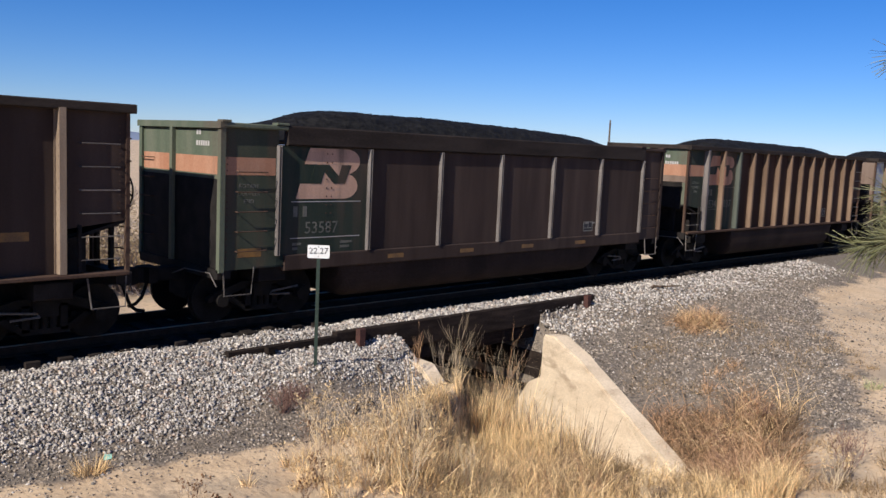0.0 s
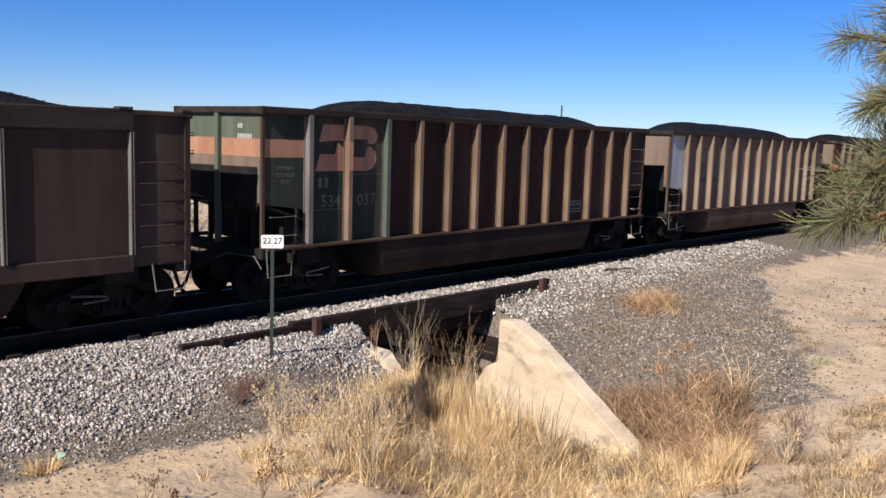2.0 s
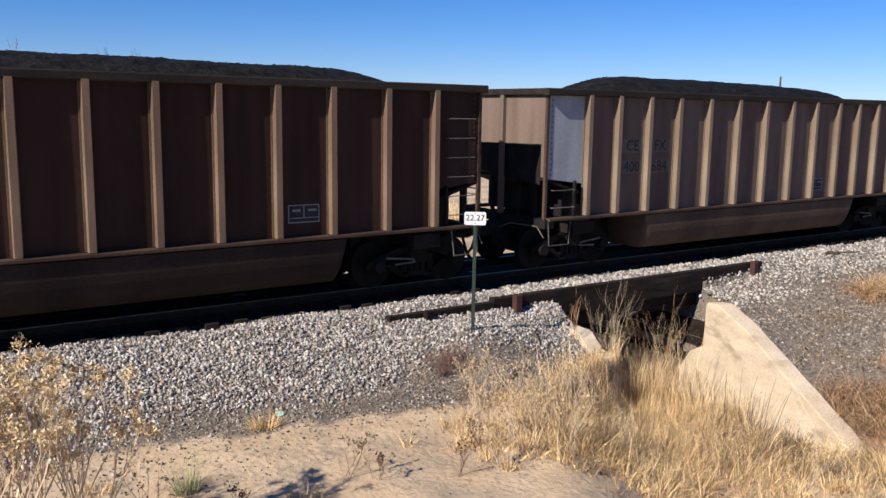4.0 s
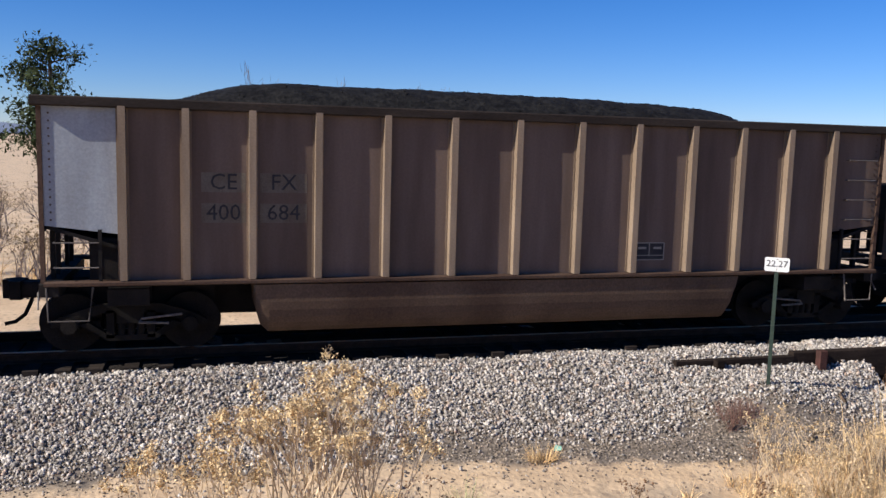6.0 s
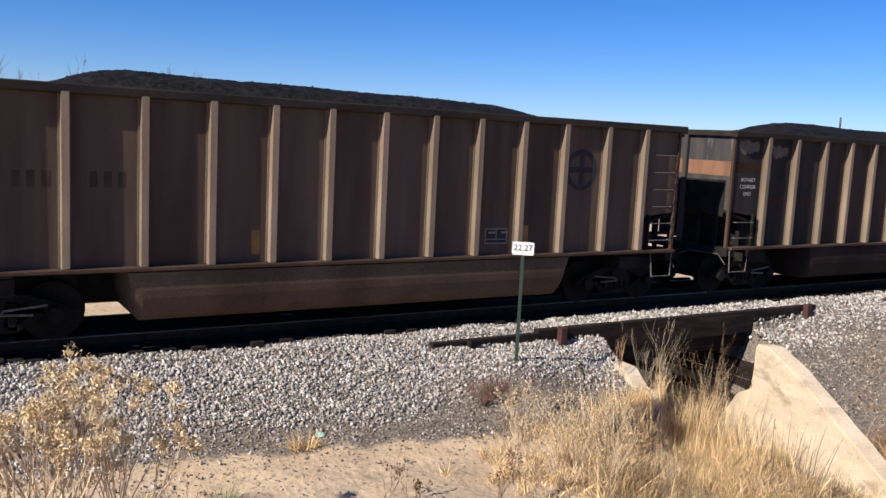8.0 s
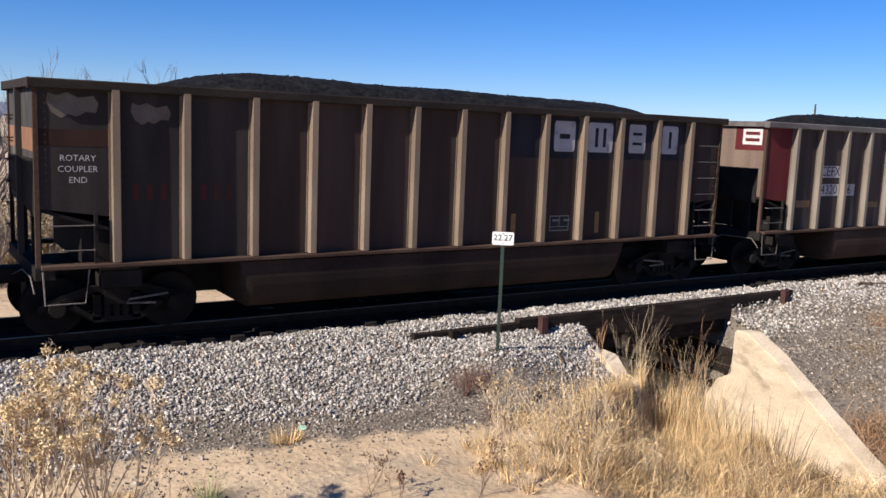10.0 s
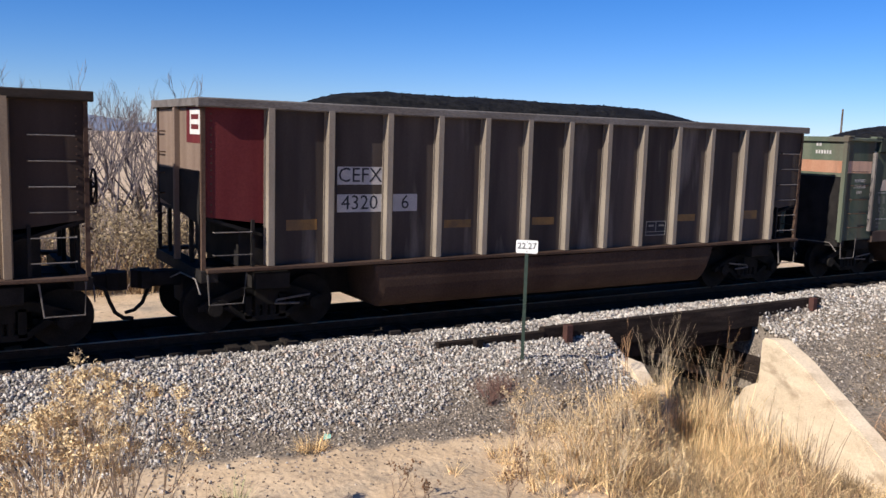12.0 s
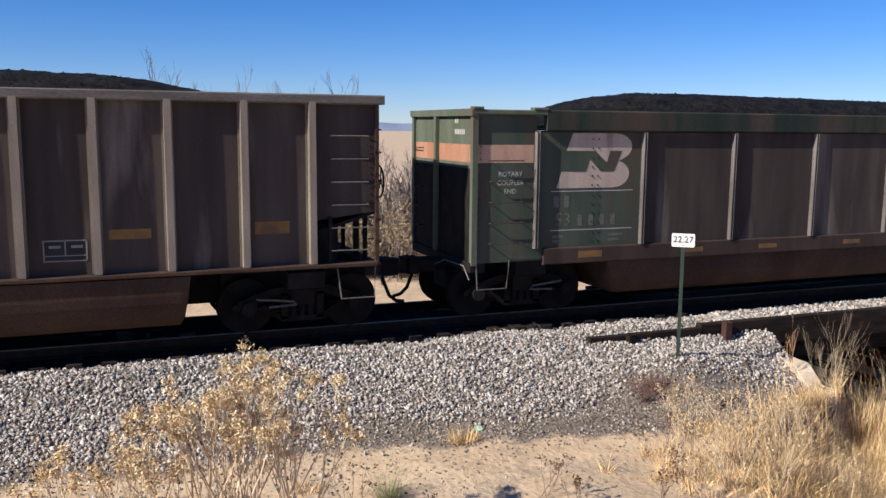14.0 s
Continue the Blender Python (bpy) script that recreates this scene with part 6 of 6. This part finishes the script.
def pine(x, y, limbs, seed):
    """A ponderosa: trunk, drooping limbs, needle tufts and cones on the shoots. limbs: start height, aim azimuth, length, rise, number of shoots."""
    rg, rn = random.Random(seed), np.random.default_rng(seed)
    z = float(ground_z(x, y))
    tree = thing("pine_tree", None, None, "ponderosa pine with long green needles and brown cones", "tree", at=pose(x, y, 0))
    part("trunk", Shape().tube([(0, 0, z - 0.1), (0.02, 0, z + 0.9), (-0.02, 0.02, z + 1.8), (0, 0, z + 2.8), (0.02, 0, z + 3.6)], 0.13, 12, 0.05), M_BARK, tree, "dark scaly bark")
    for h, az, length, rise, shoots in limbs:
        d = Vector((math.cos(radians(az)), math.sin(radians(az)), 0))
        p0 = Vector((0, 0, h))
        line = [p0 + d * length * s + Vector((0, 0, rise * s - 0.12 * length * math.sin(s * 3.1) * 0.4)) for s in (0, 0.3, 0.6, 0.85, 1)]
        s = Shape().tube(line, 0.03, 7, 0.01)
        limb = part("limb", s, M_BARK, tree, "dark rough limb")
        twigs, tufts, cones = Shape(), [], []
        shoots = round(shoots * 1.4)
        for k in range(shoots):
            f = 0.35 + 0.65 * (k + rg.uniform(0, 0.9)) / shoots
            i = min(3, int(f * 4))
            p = line[0].lerp(line[-1], f)
            p = p + (line[i] - line[0].lerp(line[-1], (0, 0.3, 0.6, 0.85)[i])) * 0.8
            w = (d * 0.7 + Vector((rg.uniform(-1, 1), rg.uniform(-1, 1), rg.uniform(-0.5, 0.9)))).normalized()
            e = p + w * rg.uniform(0.12, 0.34)
            twigs.tube([p, p.lerp(e, 0.5) + Vector((0, 0, -0.02)), e], 0.012, 5, 0.007)
            tufts.append(needle_tuft(np.array(e), w, rn))
            if rg.random() < 0.35:
                cones.append(np.array(e))
        part("twig_mass", twigs, M_BARK, limb)["kind"] = "stuff"
        part("needles", tri_mesh("needles", *joined(tufts), M_NEEDLE), None, limb, "long olive green needles")["kind"] = "stuff"
        dry = [needle_tuft(np.array(line[3]) + rn.normal(0, 0.12, 3), (d.x, d.y, -0.3), rn, 60, 0.13) for _ in range(3)]
        part("dry_needles", tri_mesh("dry_needles", *joined(dry), M_DEADNEEDLE), None, limb, "brown dry needles")["kind"] = "stuff"
        if cones:
            pts = (np.array(cones)[:, None, :] + rn.normal(0, 0.018, (len(cones), 9, 3))).reshape(-1, 3)
            part("bud_mass", tri_mesh("bud_mass", *stones(pts, rn.uniform(0.008, 0.018, len(pts)), seed), M_DEADNEEDLE), None, limb, "reddish brown cones and buds")["kind"] = "stuff"
    for k, (h, az, L, drop) in enumerate(((2.5, 140, 1.0, -0.1), (2.35, 138, 1.1, 0.02), (2.6, 128, 0.9, -0.1))):
        d = Vector((math.cos(radians(az)), math.sin(radians(az)), 0))
        q = [Vector((0, 0, h)) + d * L * f + Vector((0.02 * math.sin(9 * f + k), 0.03 * math.cos(7 * f), drop * f + 0.05 * math.sin(5 * f + k))) for f in (0, 0.3, 0.6, 0.8, 1)]
        s = Shape().tube(q, 0.014, 5, 0.005)
        s.tube([q[2], q[3] + Vector((-0.05, 0.03, 0.1)), q[3] + Vector((-0.16, 0.1, 0.13))], 0.006, 4, 0.003)
        s.tube([q[3], q[4] + Vector((0.03, 0.02, 0.09))], 0.005, 4, 0.003)
        part("dead_twig", s, M_BARK, tree, "bare dead lower twig")
    return tree


pine(5.1, 0.23, ((3.3, 147, 1.36, 0.05, 22), (3.18, 153, 1.22, 0.0, 17), (3.2, 136, 1.25, 0.15, 18), (3.26, 143, 1.44, -0.02, 16), (3.33, 122, 1.05, 0.0, 12), (3.45, 147, 1.35, 0.2, 6), (3.65, 149, 1.4, 0.28, 12), (3.75, 142, 1.35, 0.12, 12), (3.95, 148, 1.3, 0.35, 12), (3.9, 138, 1.2, 0.3, 12), (4.1, 122, 1.0, 0.2, 10), (4.2, 200, 0.7, 0.3, 7), (4.4, 60, 0.6, 0.3, 7)), 500)

# ---- behind the train ----


def bare_tree(x, y, h, seed, label="bare leafless grey tree behind the railway"):
    rg = random.Random(seed)
    t = thing("bare_tree", None, None, label, "tree", "bare trees behind the railway", at=pose(x, y, float(ground_z(x, y)) - 0.1))
    trunk = Shape()
    trunk.tube([(0, 0, 0), (0.05, 0.03, h * 0.2), (0.0, 0.08, h * 0.4)], 0.11, 8, 0.06)
    part("trunk", trunk, M_TWIG, t)
    crown = Shape()
    for _ in range(7):
        d = Vector((rg.uniform(-0.7, 0.7), rg.uniform(-0.7, 0.7), rg.uniform(0.6, 1.1))).normalized()
        branching(crown, Vector((0, 0.05, h * rg.uniform(0.15, 0.4))), d, h * rg.uniform(0.22, 0.3), 0.04, 4, rg, 0.55, 0.2, None, (2, 3), 4)
    part("crown", crown, M_TWIGGREY, t, "thin bare twigs")
    return t


def scrub(x, y, h, w, seed, leaf):
    """A dense leafy bush of twigs and many small leaves."""
    rg, rn = random.Random(seed), np.random.default_rng(seed)
    b = thing("scrub_bush", None, None, "dense dry tan scrub bush behind the railway", "bush", "scrub behind the railway", at=pose(x, y, float(ground_z(x, y)) - 0.05))
    s, tips = Shape(), []
    for _ in range(9):
        d = Vector((rg.uniform(-1, 1) * w / h, rg.uniform(-1, 1) * w / h, 1)).normalized()
        branching(s, Vector((rg.uniform(-.3, .3) * w, rg.uniform(-.3, .3) * w, 0)), d, h * 0.42, 0.03, 3, rg, 0.6, 0.1, tips, (2, 3), 4)
    part("twig_mass", s, M_TWIGGREY, b)["kind"] = "stuff"
    t = np.array([p[:] for p in tips])
    n = 14
    c = (t[:, None, :] + rn.normal(0, 0.17, (len(t), n, 3))).reshape(-1, 3)
    q = rn.normal(0, 0.024, (len(c), 3, 3)) + c[:, None, :]
    part("leaves", tri_mesh("leaves", q.reshape(-1, 3), np.arange(len(c) * 3).reshape(-1, 3), leaf), None, b, "small dry tan leaves")["kind"] = "stuff"
    return b


def polar(az, dist):
    return dist * math.cos(radians(az)), dist * math.sin(radians(az))


for k, (az, dist, h) in enumerate(((80.5, 30, 6.4), (77.9, 31, 6.9), (84.6, 29, 6.9), (75.2, 34, 6.4), (86.0, 31, 5.2), (69.5, 36, 4.2), (74.0, 40, 5.6), (81.8, 33, 6.3), (79.2, 28, 5.6), (84.8, 34, 6.4), (77.0, 29, 5.2), (88.0, 30, 5.0), (71.5, 28, 4.3), (70.2, 30, 4.1), (72.7, 27, 3.7), (68.4, 29, 3.9), (65.8, 31, 4.0), (73.6, 29, 4.4))):
    bare_tree(*polar(az, dist), h, 200 + k)
base_a, base_b = scrub(*polar(82, 27), 2.6, 1.5, 300, M_SAGE), scrub(*polar(76, 26), 2.2, 1.6, 301, M_SAGE)
rg = random.Random(7)
for k in range(26):
    az, dist = 58 + 46 * (k + rg.random()) / 26, rg.uniform(25, 40)
    px_, py_ = polar(az, dist)
    copy_thing((base_a, base_b)[k % 2], pose(px_, py_, float(ground_z(px_, py_)) - 0.05, 0, 0, rg.uniform(0, 360)))
for k in range(18):
    az, dist = 66 + 26 * (k + rg.random()) / 18, rg.uniform(25.5, 28)
    px_, py_ = polar(az, dist)
    copy_thing((base_a, base_b)[k % 2], pose(px_, py_, float(ground_z(px_, py_)) - 0.25, 0, 0, rg.uniform(0, 360)))
for k in range(14):
    az, dist = rg.uniform(18, 58), rg.uniform(60, 130)
    px_, py_ = polar(az, dist)
    copy_thing((base_a, base_b)[k % 2], pose(px_, py_, float(ground_z(px_, py_)) - 0.05, 0, 0, rg.uniform(0, 360)))


def far_pine(x, y, h, seed):
    rg, rn = random.Random(seed), np.random.default_rng(seed)
    t = thing("pine_tree", None, None, "tall dark green pine behind the railway", "tree", at=pose(x, y, float(ground_z(x, y))))
    part("trunk", Shape().tube([(0, 0, 0), (0.1, 0, h * 0.5), (0, 0, h * 0.95)], 0.2, 8, 0.05), M_BARK, t)
    s, tris = Shape(), []
    for k in range(46):
        z = h * (0.3 + 0.68 * k / 46)
        L = (1 - (z / h - 0.35) ** 2 * 1.6) * 1.9 * rg.uniform(0.6, 1.1)
        a = rg.uniform(0, 2 * math.pi)
        e = Vector((math.cos(a) * L, math.sin(a) * L, z + rg.uniform(0.0, 0.5)))
        s.tube([(0, 0, z), Vector((0, 0, z)).lerp(e, 0.6), e], 0.03, 4, 0.01)
        for f in (0.5, 0.75, 1.0):
            tris.append(Vector((0, 0, z)).lerp(e, f))
    part("limbs", s, M_BARK, t)
    c = (np.array([p[:] for p in tris])[:, None, :] + rn.normal(0, 0.2, (len(tris), 60, 3))).reshape(-1, 3)
    q = rn.normal(0, 0.055, (len(c), 3, 3)) + c[:, None, :]
    part("crown", tri_mesh("crown", q.reshape(-1, 3), np.arange(len(c) * 3).reshape(-1, 3), M_FARLEAF), None, t, "dark clumps of needles")
    return t


far_pine(*polar(98.5, 34), 7.6, 400)


def utility_pole(az, dist, top):
    x, y = polar(az, dist)
    z = float(ground_z(x, y))
    p = thing("utility_pole", None, None, "thin weathered utility pole far beyond the track", "pole", at=pose(x, y, z))
    part("shaft", Shape().tube([(0, 0, -0.3), (0, 0, top - z)], 0.14, 8, 0.1), M_POLE, p)
    part("crossarm", Shape().bevel_box(-0.6, 0.6, -0.05, 0.05, top - z - 0.7, top - z - 0.58, 0.01), M_POLE, p, at=pose(0, 0, 0, 0, 0, 40))


utility_pole(34.2, 110, 7.95)

# low blue mountains on the horizon
az = np.radians(np.linspace(-20, 150, 400))
rdist = 2400.0
top = EYE_Z + rdist * np.tan(np.radians(0.15 + 0.35 * (0.5 + 0.5 * np.sin(az * 9 + 1.2 * np.sin(az * 23))) + 0.25 * (0.5 + 0.5 * np.sin(az * 31 + 2)) * 0.5 + 0.05 * np.sin(az * 90)))
mv = np.concatenate([np.stack([rdist * np.cos(az), rdist * np.sin(az), np.full_like(az, -40)], 1), np.stack([(rdist + 60) * np.cos(az), (rdist + 60) * np.sin(az), top], 1), np.stack([(rdist + 300) * np.cos(az), (rdist + 300) * np.sin(az), np.full_like(az, -40)], 1)])
n = len(az)
i = np.arange(n - 1)
mt = np.concatenate([np.stack([i + o, i + o + 1, i + o + n + 1], 1) for o in (0, n)] + [np.stack([i + o, i + o + n + 1, i + o + n], 1) for o in (0, n)])
thing("mountain_ridge", tri_mesh("mountain_ridge", mv, mt, M_MOUNTAIN, True), None, "low hazy blue mountains on the horizon", "mountains", kind="structure")


def motions():
    """The train rolls towards -x at a steady pace; its wheels turn with it."""
    turn = math.degrees(SPEED / WHEEL_R)
    for k, (car, wheels) in enumerate(cars):
        x = X0 + PITCH * k - HALF + SLACK[k]
        walk(car, [(t, pose(x - SPEED * t, TRACK_Y, 0)) for t in (0, 2, 4, 6, 8, 10, 12, 14)])
        times = [i / 15 for i in range(211)]
        for wheel, wx in zip(wheels, WHEEL_X):
            walk(wheel, [(t, pose(wx, 0, WHEEL_R, 0, -turn * t, 0)) for t in times])


motions()
